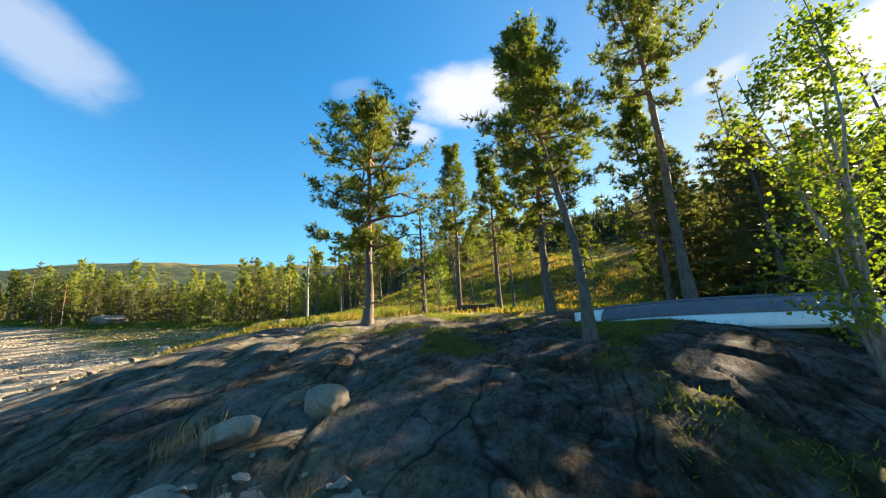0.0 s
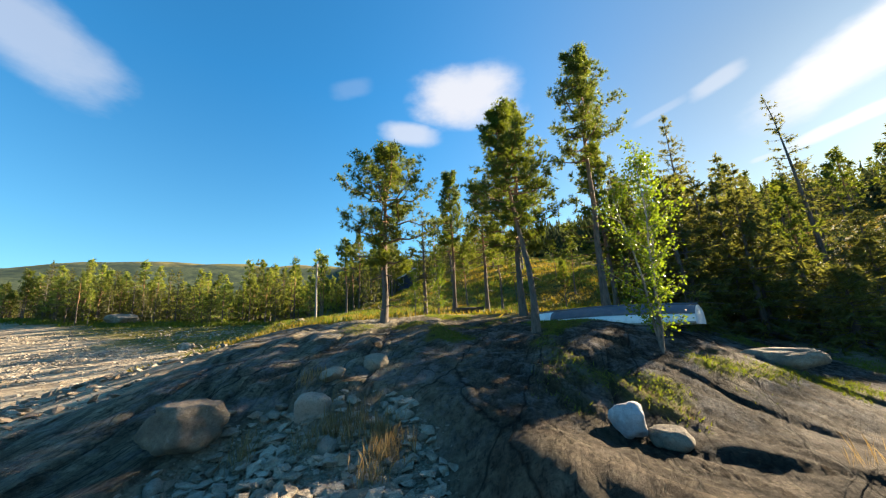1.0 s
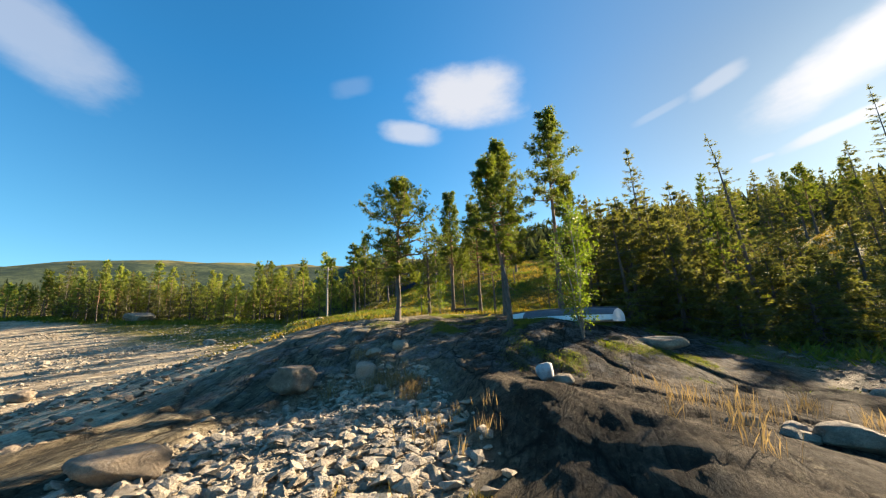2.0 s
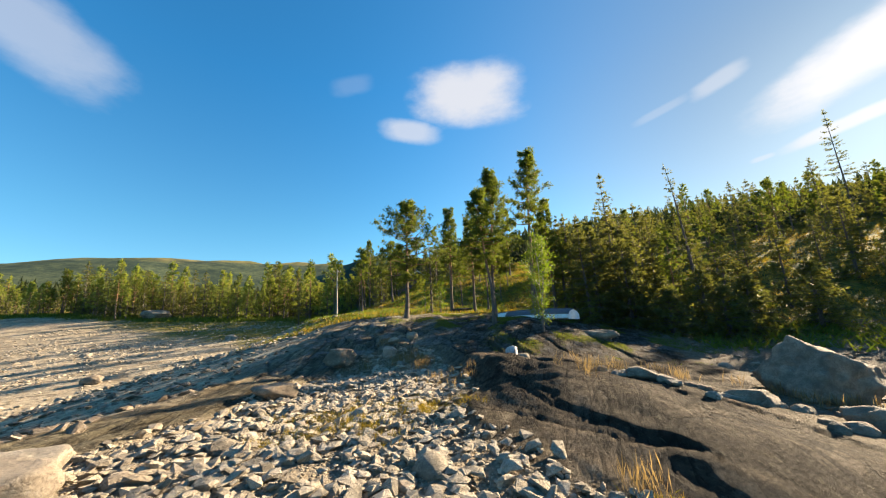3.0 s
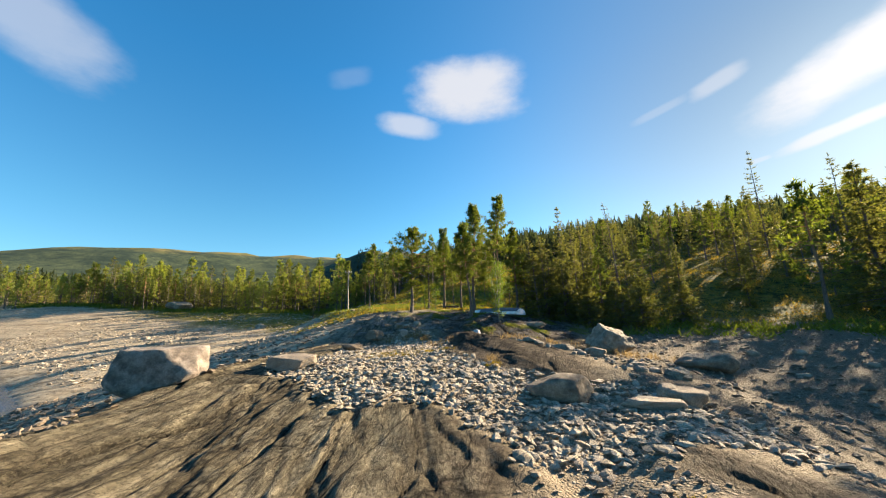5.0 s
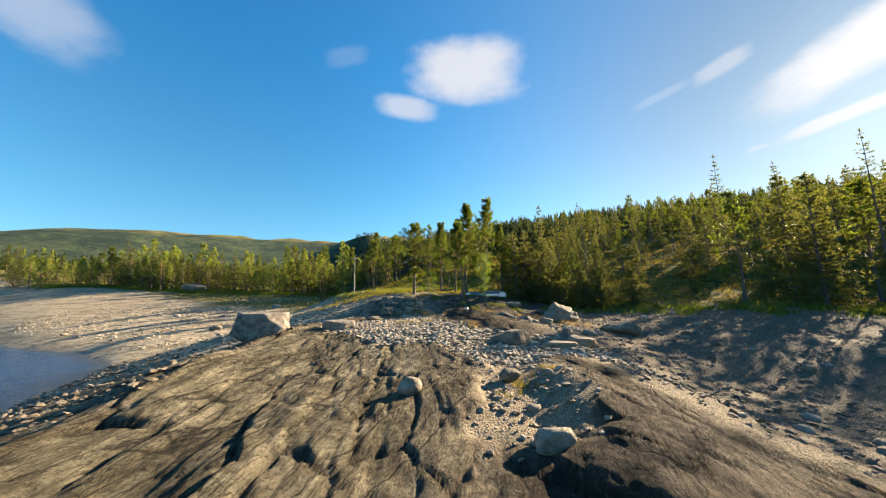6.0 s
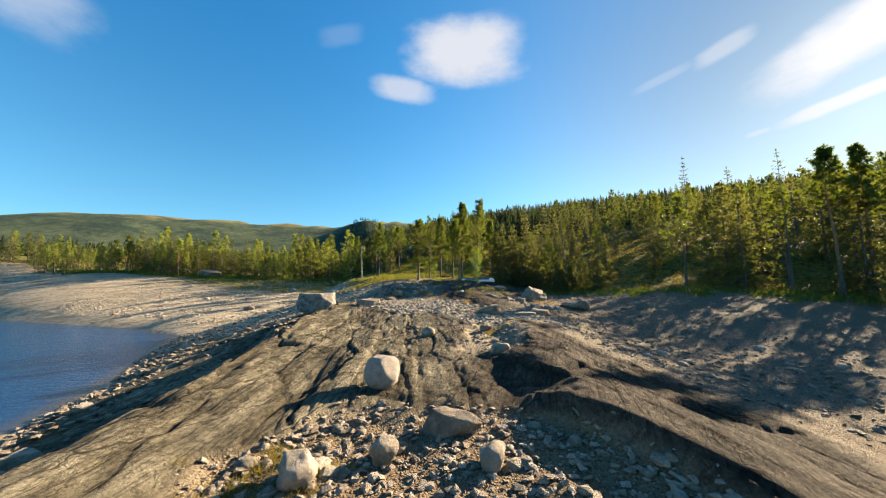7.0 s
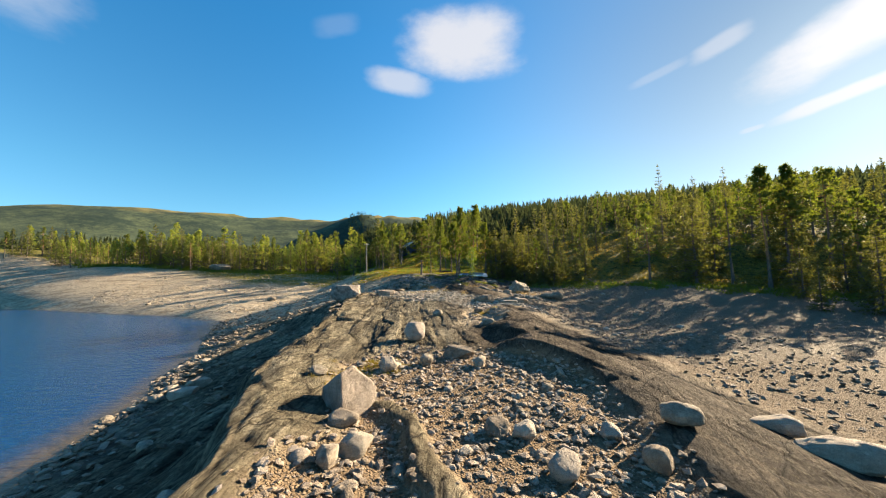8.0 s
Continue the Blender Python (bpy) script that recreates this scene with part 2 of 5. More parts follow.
def plates(u, v, seed):
    """Broken plates of rock: a number for each, the way to its rim, and the place within it."""
    ui, vi = np.floor(u).astype(int), np.floor(v).astype(int)
    f1, f2 = np.full(u.shape, 9.0), np.full(u.shape, 9.0)
    own, du, dv = np.zeros(u.shape), np.zeros(u.shape), np.zeros(u.shape)
    for a in (-1, 0, 1):
        for b in (-1, 0, 1):
            i, j = ui + a, vi + b
            px = i + 0.1 + 0.8 * _hash[(i + seed) % 256, (j * 3 + 11) % 256]
            py = j + 0.1 + 0.8 * _hash[(i * 5 + 7) % 256, (j + seed) % 256]
            d = np.hypot(u - px, v - py)
            near = d < f1
            f2 = np.where(near, f1, np.minimum(f2, d))
            f1 = np.where(near, d, f1)
            own = np.where(near, _hash[(i * 7 + seed) % 256, (j * 13 + 5) % 256], own)
            du, dv = np.where(near, u - px, du), np.where(near, v - py, dv)
    return own, f2 - f1, du, dv


def broken(x, y):
    """Height, tone and joints of the plates into which the bedrock is broken."""
    side = sstep(-2.5, 2.0, x + 0.05 * y)
    high, tone, joint = 0.0, 0.0, 0.0
    for slant, share, seed in ((0.05, 1 - side, 3), (0.42, side, 90)):
        u = x + slant * y + 0.30 * fbm(x * 0.5 + seed, y * 0.25, 4) + 0.05 * fbm(x * 2.3, y * 1.6 + seed, 3)
        w = y + 0.5 * fbm(x * 0.4, y * 0.4 + seed, 3)
        for wide, long, step, tip, deep, k in ((1.5, 5.5, 0.15, 0.10, 0.09, 0), (0.62, 1.9, 0.05, 0.05, 0.045, 17), (0.23, 0.62, 0.016, 0.02, 0.012, 41)):
            own, rim, du, dv = plates(u / wide, w / long, seed + k)
            sheet = np.clip(0.55 + 1.1 * vnoise(x * 0.22 + k, y * 0.11 + seed), 0, 1) if k else 1.0
            gap = np.exp(-(rim / (0.07 if k else 0.05)) ** 2)
            high = high + share * sheet * (step * (own - 0.5) + tip * (own * 7 % 1 - 0.3) * du + 0.5 * tip * (own * 13 % 1 - 0.5) * dv - deep * gap)
            tone = tone + share * (own - 0.5) * (0.5 if k < 20 else 0.3)
            joint = np.maximum(joint, share * sheet * gap * (1.0 if k < 20 else 0.6))
    return high, tone, joint


def relief(x, y):
    """Slabs, ledges, joints and roughness of the bedrock, which run along y, and of the loose ground."""
    rock, grav = rockiness(x, y), gravelly(x, y)
    bare = rock * (1 - grav)
    side = sstep(-2.5, 2.0, x + 0.05 * y)
    beds = 0.0
    for slant, share, seed, deep in ((0.04, 1 - side, 0.0, 0.10), (0.42, side, 31.0, 0.17)):
        u = x + slant * y + 0.35 * fbm(x * 0.16 + seed, y * 0.09, 3)
        # long slabs, nearly flat, that break off steeply to the right
        p = u * 0.45 + 0.5 * vnoise(u * 0.23 + 3 + seed, y * 0.05)
        k = np.floor(p)
        fr = p - k
        amp = np.clip(0.35 + 1.0 * vnoise(k * 3.7 + 0.5 + seed, y * 0.10), 0, 1.2) * deep
        bed = amp * np.where(fr < 0.8, fr / 0.8, 1 - sstep(0.8, 1.0, fr))
        p = u * 1.7 + 0.8 * vnoise(u * 0.6 + 40 + seed, y * 0.12)
        k = np.floor(p)
        fr = p - k
        amp = np.clip(vnoise(k * 5.3 + seed, y * 0.22), 0, 1) * 0.05
        bed = bed + amp * np.where(fr < 0.8, fr / 0.8, 1 - sstep(0.8, 1.0, fr))
        p = u * 3.3 + 0.9 * vnoise(u * 0.9 + 70 + seed, y * 0.15)
        k = np.floor(p)
        fr = p - k
        amp = np.clip(0.2 + vnoise(k * 7.1 + seed, y * 0.3), 0, 1) * 0.012
        bed = bed + amp * np.where(fr < 0.7, fr / 0.7, 1 - sstep(0.7, 1.0, fr))
        # joints along and across
        bed = bed - 0.045 * np.exp(-(vnoise(u * 0.62 + 90 + seed, y * 0.05 + 3) / 0.11) ** 2)
        bed = bed - 0.03 * np.exp(-(vnoise(u * 0.10 + 50 + seed, y * 0.33 + 0.12 * u) / 0.09) ** 2)
        beds = beds + share * bed
    body = 0.16 * fbm(x * 0.2 + 3, y * 0.09 + 1, 3) + 0.03 * fbm(x * 1.2, y * 0.6, 5) + 0.10 * np.abs(fbm(x * 0.9 + 20, y * 0.8, 5)) * sstep(1.5, 4, y) * sstep(4, 1, x)
    # broken steps between beds of rock
    u = x + 0.2 * y
    q = 1.7 * fbm(u * 0.26 + 11, y * 0.07 + 5, 4, 0.5)
    fq = q - np.floor(q)
    steps = 0.05 * (np.floor(q) + sstep(0.0, 0.2, fq)) * sstep(6, 0, y)
    whale = np.interp(y, [-40, -32, -24, -14.5, -11], [0.6, 0.5, 0.1, 0.3, 0.9]) * sstep(-0.5, 1.5, x)
    bed = bare * (beds * (1 - 0.8 * whale) + body + steps * (1 - 0.6 * whale) + broken(x, y)[0] * (1 - 0.45 * sstep(3, 6, y) - 0.45 * whale * sstep(4, 1, y)) * (1 - 0.3 * sstep(-28, -32, y)))
    d = x - edge_right(y) + 0.3 * fbm(x * 0.4, y * 0.3, 2, 0.35)
    high = np.interp(y, [-40, -33, -30.5, -28, -20, -16, -13, -10, -5, -1.5, 4], [0.2, 0.25, 0.35, 0.6, 0.5, 0.3, 0.1, 0.2, 0.36, 0.7, 0.25]) * sstep(7, 3, y)
    wide = np.interp(y, [-36, -29, -20, -13, -9, -4, 1, 4], [0.9, 2.0, 2.0, 1.6, 3.8, 2.8, 1.3, 1.6])
    slab_r = high * sstep(0.0, 1.0, (d + 0.3 + 0.9 * sstep(-15, -18, y) * sstep(-33, -30, y)) / wide) * np.exp(-np.clip(d - np.maximum(wide, 1.5), 0, 50) / np.interp(y, [-16, -10], [3.2, 1.4])) * sstep(-66, -55, y)
    d = x - edge_left(y) + 0.4 * fbm(x * 0.4 + 9, y * 0.35, 3)
    slab_l = 0.75 * sstep(-0.6, 0.4, d) * np.exp(-np.clip(d - 1.3, 0, 50) / 1.9) * sstep(-58, -46, y) * sstep(-12, -18, y)
    drop = -0.7 * sstep(0.8, 4.0, x - shore_left(y)) * sstep(0.2, -1.0, d) * np.exp(-np.clip(-d - 1, 0, 50) / 3.5) * sstep(-58, -46, y) * sstep(-8, -16, y)
    # the hump with the birch, above the gully with the white stone
    hump = 0.6 * np.exp(-((x - 5.0) / 2.6) ** 2 - ((y - 5.4) / 2.5) ** 2) - 0.05 * np.exp(-((x - 3.0 + 0.3 * (y - 1)) / 0.8) ** 2 - ((y - 0.8) / 2.0) ** 2) - 0.4 * np.exp(-((x - 4.2) / 2.6) ** 2 - ((y + 12.0) / 2.6) ** 2) - 0.35 * np.exp(-((x + 4.6) / 2.0) ** 2 - ((y - 2.2) / 1.8) ** 2)
    loose = (1 - rock) * (0.09 * fbm(x * 0.3, y * 0.3, 4) + 0.2 * fbm(x * 0.06 + 9, y * 0.06, 3)) + grav * 0.06 * fbm(x * 1.2, y * 1.2, 3)
    return bed + slab_r + slab_l + drop + hump - 0.16 * grav + loose


def height(x, y):
    x, y = np.asarray(x, float), np.asarray(y, float)
    near = sstep(150, 60, np.hypot(x, y + 10))
    bumps = fbm(x * 0.01 + 4, y * 0.01, 4) * np.clip((np.hypot(x, y) - 80) * 0.02, 0, 14)
    return land(x, y) + relief(x, y) * near + bumps * sstep(40, 160, np.hypot(x, y))


def z_at(x, y):
    return float(height(np.array([x]), np.array([y]))[0])


# ======================= materials =======================


def material(name):
    mat = bpy.data.materials.new(name)
    mat.use_nodes = True
    return mat, Nodes(mat.node_tree)


def finish(n, colour, rough=0.8, bump=None, strength=0.3, distance=0.02, **more):
    bsdf = n.add("ShaderNodeBsdfPrincipled")
    n.put(bsdf, "Base Color", (*colour, 1.0) if isinstance(colour, tuple) else colour)
    n.put(bsdf, "Roughness", rough)
    for key, value in more.items():
        n.put(bsdf, key.replace("_", " "), value)
    if bump is not None:
        b = n.add("ShaderNodeBump", Strength=strength, Distance=distance)
        n.put(b, "Height", bump)
        n.put(bsdf, "Normal", b.outputs[0])
    out = n.add("ShaderNodeOutputMaterial")
    n.tree.links.new(bsdf.outputs[0], out.inputs[0])
    return bsdf


def ground_material():
    mat, n = material("ground")
    place = n.add("ShaderNodeNewGeometry").outputs["Position"]
    zone = n.add("ShaderNodeAttribute", attribute_name="zone")
    sep = n.add("ShaderNodeSeparateColor")
    n.put(sep, 0, zone.outputs["Color"])
    rock, heath, gravel = sep.outputs[0], sep.outputs[1], sep.outputs[2]
    far = zone.outputs["Alpha"]
    big, mid, fine = n.noise(0.35, place, 5), n.noise(2.2, place, 6, 0.6), n.noise(18.0, place, 6, 0.65)
    grain = n.noise(90.0, place, 3, 0.6)
    # the grain of the rock: along y to the left, slanting to the right
    xyz = n.add("ShaderNodeSeparateXYZ")
    n.put(xyz, 0, place)
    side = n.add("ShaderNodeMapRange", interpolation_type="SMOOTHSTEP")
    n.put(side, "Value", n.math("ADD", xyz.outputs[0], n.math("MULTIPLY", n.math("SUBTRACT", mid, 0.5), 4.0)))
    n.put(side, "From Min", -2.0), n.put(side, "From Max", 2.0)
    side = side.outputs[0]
    ways = [n.turned(place, a) for a in (2.0, 22.0)]

    def along(scale, detail, rough, distort=0.0):
        a, b = (n.noise(1.0, n.scaled(w, scale), detail, rough, distort) for w in ways)
        return n.math("ADD", n.math("MULTIPLY", a, n.math("SUBTRACT", 1.0, side)), n.math("MULTIPLY", b, side))
    streak = along((1.5, 0.4, 2.0), 9, 0.7, 0.4)
    lines_fine = along((11.0, 0.9, 11.0), 7, 0.75, 0.3)
    ledges = []
    for scale, warp_by, seed in ((0.17, 3.0, 0.0), (0.62, 5.0, 3.7)):
        pair = []
        for w in ways:
            wave = n.add("ShaderNodeTexWave", wave_type="BANDS", bands_direction="X", wave_profile="SAW")
            n.put(wave, "Vector", n.scaled(w, (1.0, 0.10, 0.6))), n.put(wave, "Scale", scale), n.put(wave, "Distortion", warp_by)
            n.put(wave, "Detail", 6.0), n.put(wave, "Detail Scale", 1.4), n.put(wave, "Detail Roughness", 0.6), n.put(wave, "Phase Offset", seed)
            pair.append(wave.outputs["Fac"])
        ledges.append(n.math("ADD", n.math("MULTIPLY", pair[0], n.math("SUBTRACT", 1.0, side)), n.math("MULTIPLY", pair[1], side)))
    # bedrock: olive brown, banded, with lichen
    c_rock = n.ramp(streak, [(0.36, (0.13, 0.113, 0.076)), (0.5, (0.27, 0.235, 0.16)), (0.64, (0.41, 0.355, 0.245))])
    c_rock = n.mix(n.ramp(mid, [(0.48, 0.0), (0.64, 0.6)]), c_rock, (0.185, 0.15, 0.098))
    c_rock = n.mix(n.ramp(n.noise(0.9, place, 7, 0.7), [(0.5, 0.0), (0.6, 0.55)]), c_rock, (0.09, 0.078, 0.054))
    c_rock = n.mix(n.ramp(n.noise(5.0, place, 8, 0.75), [(0.5, 0.0), (0.62, 0.7)]), c_rock, (0.052, 0.044, 0.032))
    c_rock = n.mix(n.ramp(fine, [(0.54, 0.0), (0.66, 0.7)]), c_rock, (0.035, 0.032, 0.028))
    c_rock = n.mix(n.ramp(n.noise(9.0, place, 6, 0.7), [(0.56, 0.0), (0.66, 0.6)]), c_rock, (0.33, 0.285, 0.19))
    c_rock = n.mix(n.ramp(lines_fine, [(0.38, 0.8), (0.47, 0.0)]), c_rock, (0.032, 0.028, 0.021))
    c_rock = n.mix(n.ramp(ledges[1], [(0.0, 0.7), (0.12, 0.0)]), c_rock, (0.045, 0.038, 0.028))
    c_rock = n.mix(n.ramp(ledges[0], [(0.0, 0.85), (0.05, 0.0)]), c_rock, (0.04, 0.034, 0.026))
    band = along((0.75, 0.07, 0.75), 6, 0.65, 0.6)
    c_rock = n.mix(n.ramp(band, [(0.4, 0.85), (0.52, 0.0)]), c_rock, n.mix(1.0, c_rock, (0.6, 0.59, 0.58), "MULTIPLY"))
    c_rock = n.mix(n.ramp(n.noise(0.5, n.scaled(place, (1.0, 0.5, 1.0)), 9, 0.72, 0.5), [(0.5, 0.0), (0.58, 0.7)]), c_rock, n.mix(1.0, c_rock, (0.64, 0.63, 0.62), "MULTIPLY"))
    plate = n.add("ShaderNodeSeparateColor")
    n.put(plate, 0, n.add("ShaderNodeAttribute", attribute_name="plate").outputs["Color"])
    c_rock = n.mix(1.0, c_rock, n.ramp(plate.outputs[0], [(0.1, 0.78), (0.5, 1.12), (0.9, 1.42)]), "MULTIPLY")
    # darker rock to the right, the bluish tone of its shade painted in
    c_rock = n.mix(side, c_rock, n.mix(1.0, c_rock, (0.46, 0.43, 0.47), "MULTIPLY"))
    # pale crusts of lichen on the knoll; their bluish tone paints its shade brighter
    knoll = n.add("ShaderNodeMapRange", interpolation_type="SMOOTHSTEP")
    n.put(knoll, "Value", xyz.outputs[1]), n.put(knoll, "From Min", 0.0), n.put(knoll, "From Max", 4.0)
    crust = n.ramp(n.noise(1.7, place, 9, 0.72, 0.4), [(0.47, 0.0), (0.60, 0.6)])
    c_rock = n.mix(n.math("MULTIPLY", knoll.outputs[0], crust), c_rock, n.ramp(fine, [(0.3, (0.15, 0.155, 0.165)), (0.6, (0.32, 0.325, 0.335))]))
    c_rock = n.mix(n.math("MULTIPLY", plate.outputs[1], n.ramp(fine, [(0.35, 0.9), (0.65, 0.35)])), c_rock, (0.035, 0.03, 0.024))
    # cracks and a rough broken skin
    warped = n.add("ShaderNodeVectorMath", operation="ADD")
    n.put(warped, 0, n.scaled(ways[1], (1.0, 0.2, 1.0)))
    bend = n.add("ShaderNodeTexNoise")
    n.put(bend, "Vector", place), n.put(bend, "Scale", 0.8), n.put(bend, "Detail", 4.0)
    shift = n.add("ShaderNodeVectorMath", operation="SCALE")
    n.put(shift, 0, bend.outputs["Color"]), n.put(shift, "Scale", 0.6)
    n.put(warped, 1, shift.outputs[0])
    lines = []
    for scale in (0.55, 2.3):
        vor = n.add("ShaderNodeTexVoronoi", feature="DISTANCE_TO_EDGE")
        n.put(vor, "Vector", warped.outputs[0]), n.put(vor, "Scale", scale)
        lines.append(vor.outputs["Distance"])
    crack = n.math("MAXIMUM", n.ramp(lines[0], [(0.0, 1.0), (0.018, 0.0)]), n.math("MULTIPLY", n.ramp(lines[1], [(0.0, 1.0), (0.03, 0.0)]), n.ramp(big, [(0.5, 0.0), (0.62, 0.8)])))
    skin = n.noise(7.0, n.scaled(place, (1.6, 0.7, 1.6)), 10, 0.78, 0.5)
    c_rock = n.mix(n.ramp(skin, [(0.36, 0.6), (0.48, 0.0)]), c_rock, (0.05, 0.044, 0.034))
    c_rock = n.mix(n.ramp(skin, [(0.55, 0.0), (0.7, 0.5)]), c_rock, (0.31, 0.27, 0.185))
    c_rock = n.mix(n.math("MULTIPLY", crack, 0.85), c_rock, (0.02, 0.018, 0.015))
    # sand and silt
    c_sand = n.ramp(mid, [(0.35, (0.40, 0.325, 0.215)), (0.65, (0.62, 0.52, 0.37))])
    c_sand = n.mix(n.ramp(fine, [(0.4, 0.5), (0.62, 0.0)]), c_sand, (0.13, 0.10, 0.07))
    debris = n.noise(1.0, n.scaled(place, (1.1, 2.6, 1.0)), 8, 0.75, 0.5)
    c_sand = n.mix(n.ramp(debris, [(0.5, 0.0), (0.58, 0.8)]), c_sand, (0.10, 0.078, 0.053))
    drift = n.noise(1.0, n.scaled(place, (0.10, 0.55, 1.0)), 7, 0.7, 0.6)
    c_sand = n.mix(n.ramp(drift, [(0.5, 0.0), (0.6, 0.7)]), c_sand, (0.15, 0.115, 0.075))
    # gravel between the stones
    c_grav = n.ramp(fine, [(0.3, (0.15, 0.12, 0.085)), (0.5, (0.27, 0.22, 0.155)), (0.7, (0.40, 0.335, 0.245))])
    pebble = n.add("ShaderNodeTexVoronoi", feature="F1")
    n.put(pebble, "Vector", place), n.put(pebble, "Scale", 13.0), n.put(pebble, "Randomness", 1.0)
    tone = n.add("ShaderNodeSeparateColor")
    n.put(tone, 0, pebble.outputs["Color"])
    stones = n.ramp(pebble.outputs["Distance"], [(0.25, 1.0), (0.55, 0.0)])
    c_peb = n.ramp(tone.outputs[0], [(0.0, (0.12, 0.095, 0.07)), (0.35, (0.24, 0.19, 0.13)), (0.7, (0.38, 0.31, 0.22)), (1.0, (0.5, 0.44, 0.35))])
    c_grav = n.mix(n.math("MULTIPLY", stones, 0.85), n.mix(0.35, c_grav, (0.20, 0.165, 0.12)), c_peb)
    soil = n.ramp(n.math("ADD", n.math("MULTIPLY", n.math("ADD", xyz.outputs[1], 40.0), 0.02), n.math("MULTIPLY", mid, 0.1)), [(0.29, 1.0), (0.35, 0.0)])
    c_grav = n.mix(n.math("MULTIPLY", soil, 0.8), c_grav, n.mix(1.0, c_grav, (0.62, 0.52, 0.43), "MULTIPLY"))
    # greyer silt on the right flat, the dimness of tree shade painted in
    silt_shade = n.ramp(n.math("MULTIPLY", n.math("ADD", xyz.outputs[0], n.math("MULTIPLY", mid, 4.0)), 0.02), [(0.10, 0.0), (0.20, 0.8)])
    c_grav = n.mix(silt_shade, c_grav, n.mix(1.0, c_grav, (0.52, 0.53, 0.55), "MULTIPLY"))
    c_sand = n.mix(n.math("MULTIPLY", stones, n.ramp(tone.outputs[1], [(0.55, 0.0), (0.6, 0.6)])), c_sand, c_peb)
    # heath: heather, moss and lichen
    c_heath = n.ramp(n.noise(0.9, place, 6, 0.7), [(0.36, (0.04, 0.046, 0.015)), (0.46, (0.11, 0.11, 0.024)), (0.56, (0.20, 0.165, 0.034)), (0.68, (0.19, 0.105, 0.035))])
    c_heath = n.mix(n.ramp(mid, [(0.38, 0.8), (0.5, 0.0)]), c_heath, (0.035, 0.035, 0.015))
    # far slopes: closed forest, bare at the top
    c_wood = n.ramp(n.noise(0.03, place, 10, 0.9), [(0.40, (0.022, 0.036, 0.028)), (0.60, (0.095, 0.115, 0.062))])
    z = n.add("ShaderNodeSeparateXYZ")
    n.put(z, 0, place)
    top = n.math("ADD", z.outputs[2], n.math("MULTIPLY", n.noise(0.003, place, 6, 0.65), 260.0))
    c_wood = n.mix(n.ramp(n.noise(0.006, place, 7, 0.7), [(0.42, 0.75), (0.56, 0.0)]), c_wood, (0.018, 0.032, 0.028))
    c_wood = n.mix(n.ramp(n.math("MULTIPLY", top, 0.001), [(0.53, 0.0), (0.60, 1.0)]), c_wood,
                   n.ramp(n.noise(0.01, place, 6, 0.7), [(0.35, (0.10, 0.10, 0.03)), (0.65, (0.24, 0.19, 0.08))]))
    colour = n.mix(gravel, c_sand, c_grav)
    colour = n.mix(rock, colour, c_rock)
    colour = n.mix(heath, colour, c_heath)
    colour = n.mix(far, colour, c_wood)
    wet = n.ramp(n.math("ADD", z.outputs[2], n.math("MULTIPLY", mid, 0.2)), [(0.12, 1.0), (0.3, 0.0)])
    colour = n.mix(n.math("MULTIPLY", wet, 0.6), colour, n.mix(1.0, colour, (0.35, 0.33, 0.32), "MULTIPLY"))
    rough = n.math("SUBTRACT", 0.88, n.math("MULTIPLY", wet, 0.4))
    h = n.math("ADD", n.math("MULTIPLY", fine, 0.45), n.math("MULTIPLY", grain, 0.1))
    h = n.math("ADD", h, n.math("MULTIPLY", n.math("MULTIPLY", n.math("ADD", streak, n.math("MULTIPLY", lines_fine, 1.1)), rock), 0.9))
    h = n.math("ADD", h, n.math("MULTIPLY", rock, n.math("ADD", n.math("ADD", n.math("MULTIPLY", ledges[0], 1.6), n.math("MULTIPLY", ledges[1], 0.7)), n.math("SUBTRACT", n.math("MULTIPLY", skin, 1.8), n.math("MULTIPLY", crack, 0.6)))))
    h = n.math("ADD", h, n.math("MULTIPLY", n.math("MULTIPLY", stones, gravel), 0.45))
    finish(n, colour, rough, h, 1.0, 0.13, Specular_IOR_Level=n.math("ADD", 0.06, n.math("MULTIPLY", wet, 0.3)))
    return mat


def water_material():
    mat, n = material("water")
    place = n.add("ShaderNodeNewGeometry").outputs["Position"]
    shallow = n.add("ShaderNodeAttribute", attribute_name="shallow").outputs["Fac"]
    colour = n.mix(shallow, (0.002, 0.032, 0.105), (0.07, 0.05, 0.024))
    waves = n.math("ADD", n.noise(1.0, n.scaled(place, (0.9, 2.6, 1.0)), 4, 0.6), n.math("MULTIPLY", n.noise(5.0, place, 3), 0.25))
    finish(n, colour, 0.08, waves, 0.9, 0.14, IOR=1.33)
    return mat


GROUND, WATER = ground_material(), water_material()

# ======================= ground and water =======================


def spaced(lo, hi, step, reach, grow):
    inner = list(np.arange(lo, hi + step / 2, step))
    d, x, up = step, hi, []
    while x < reach:
        d *= grow
        x += d
        up.append(x)
    d, x, down = step, lo, []
    while x > -reach:
        d *= grow
        x -= d
        down.append(x)
    return np.array(down[::-1] + inner + up)


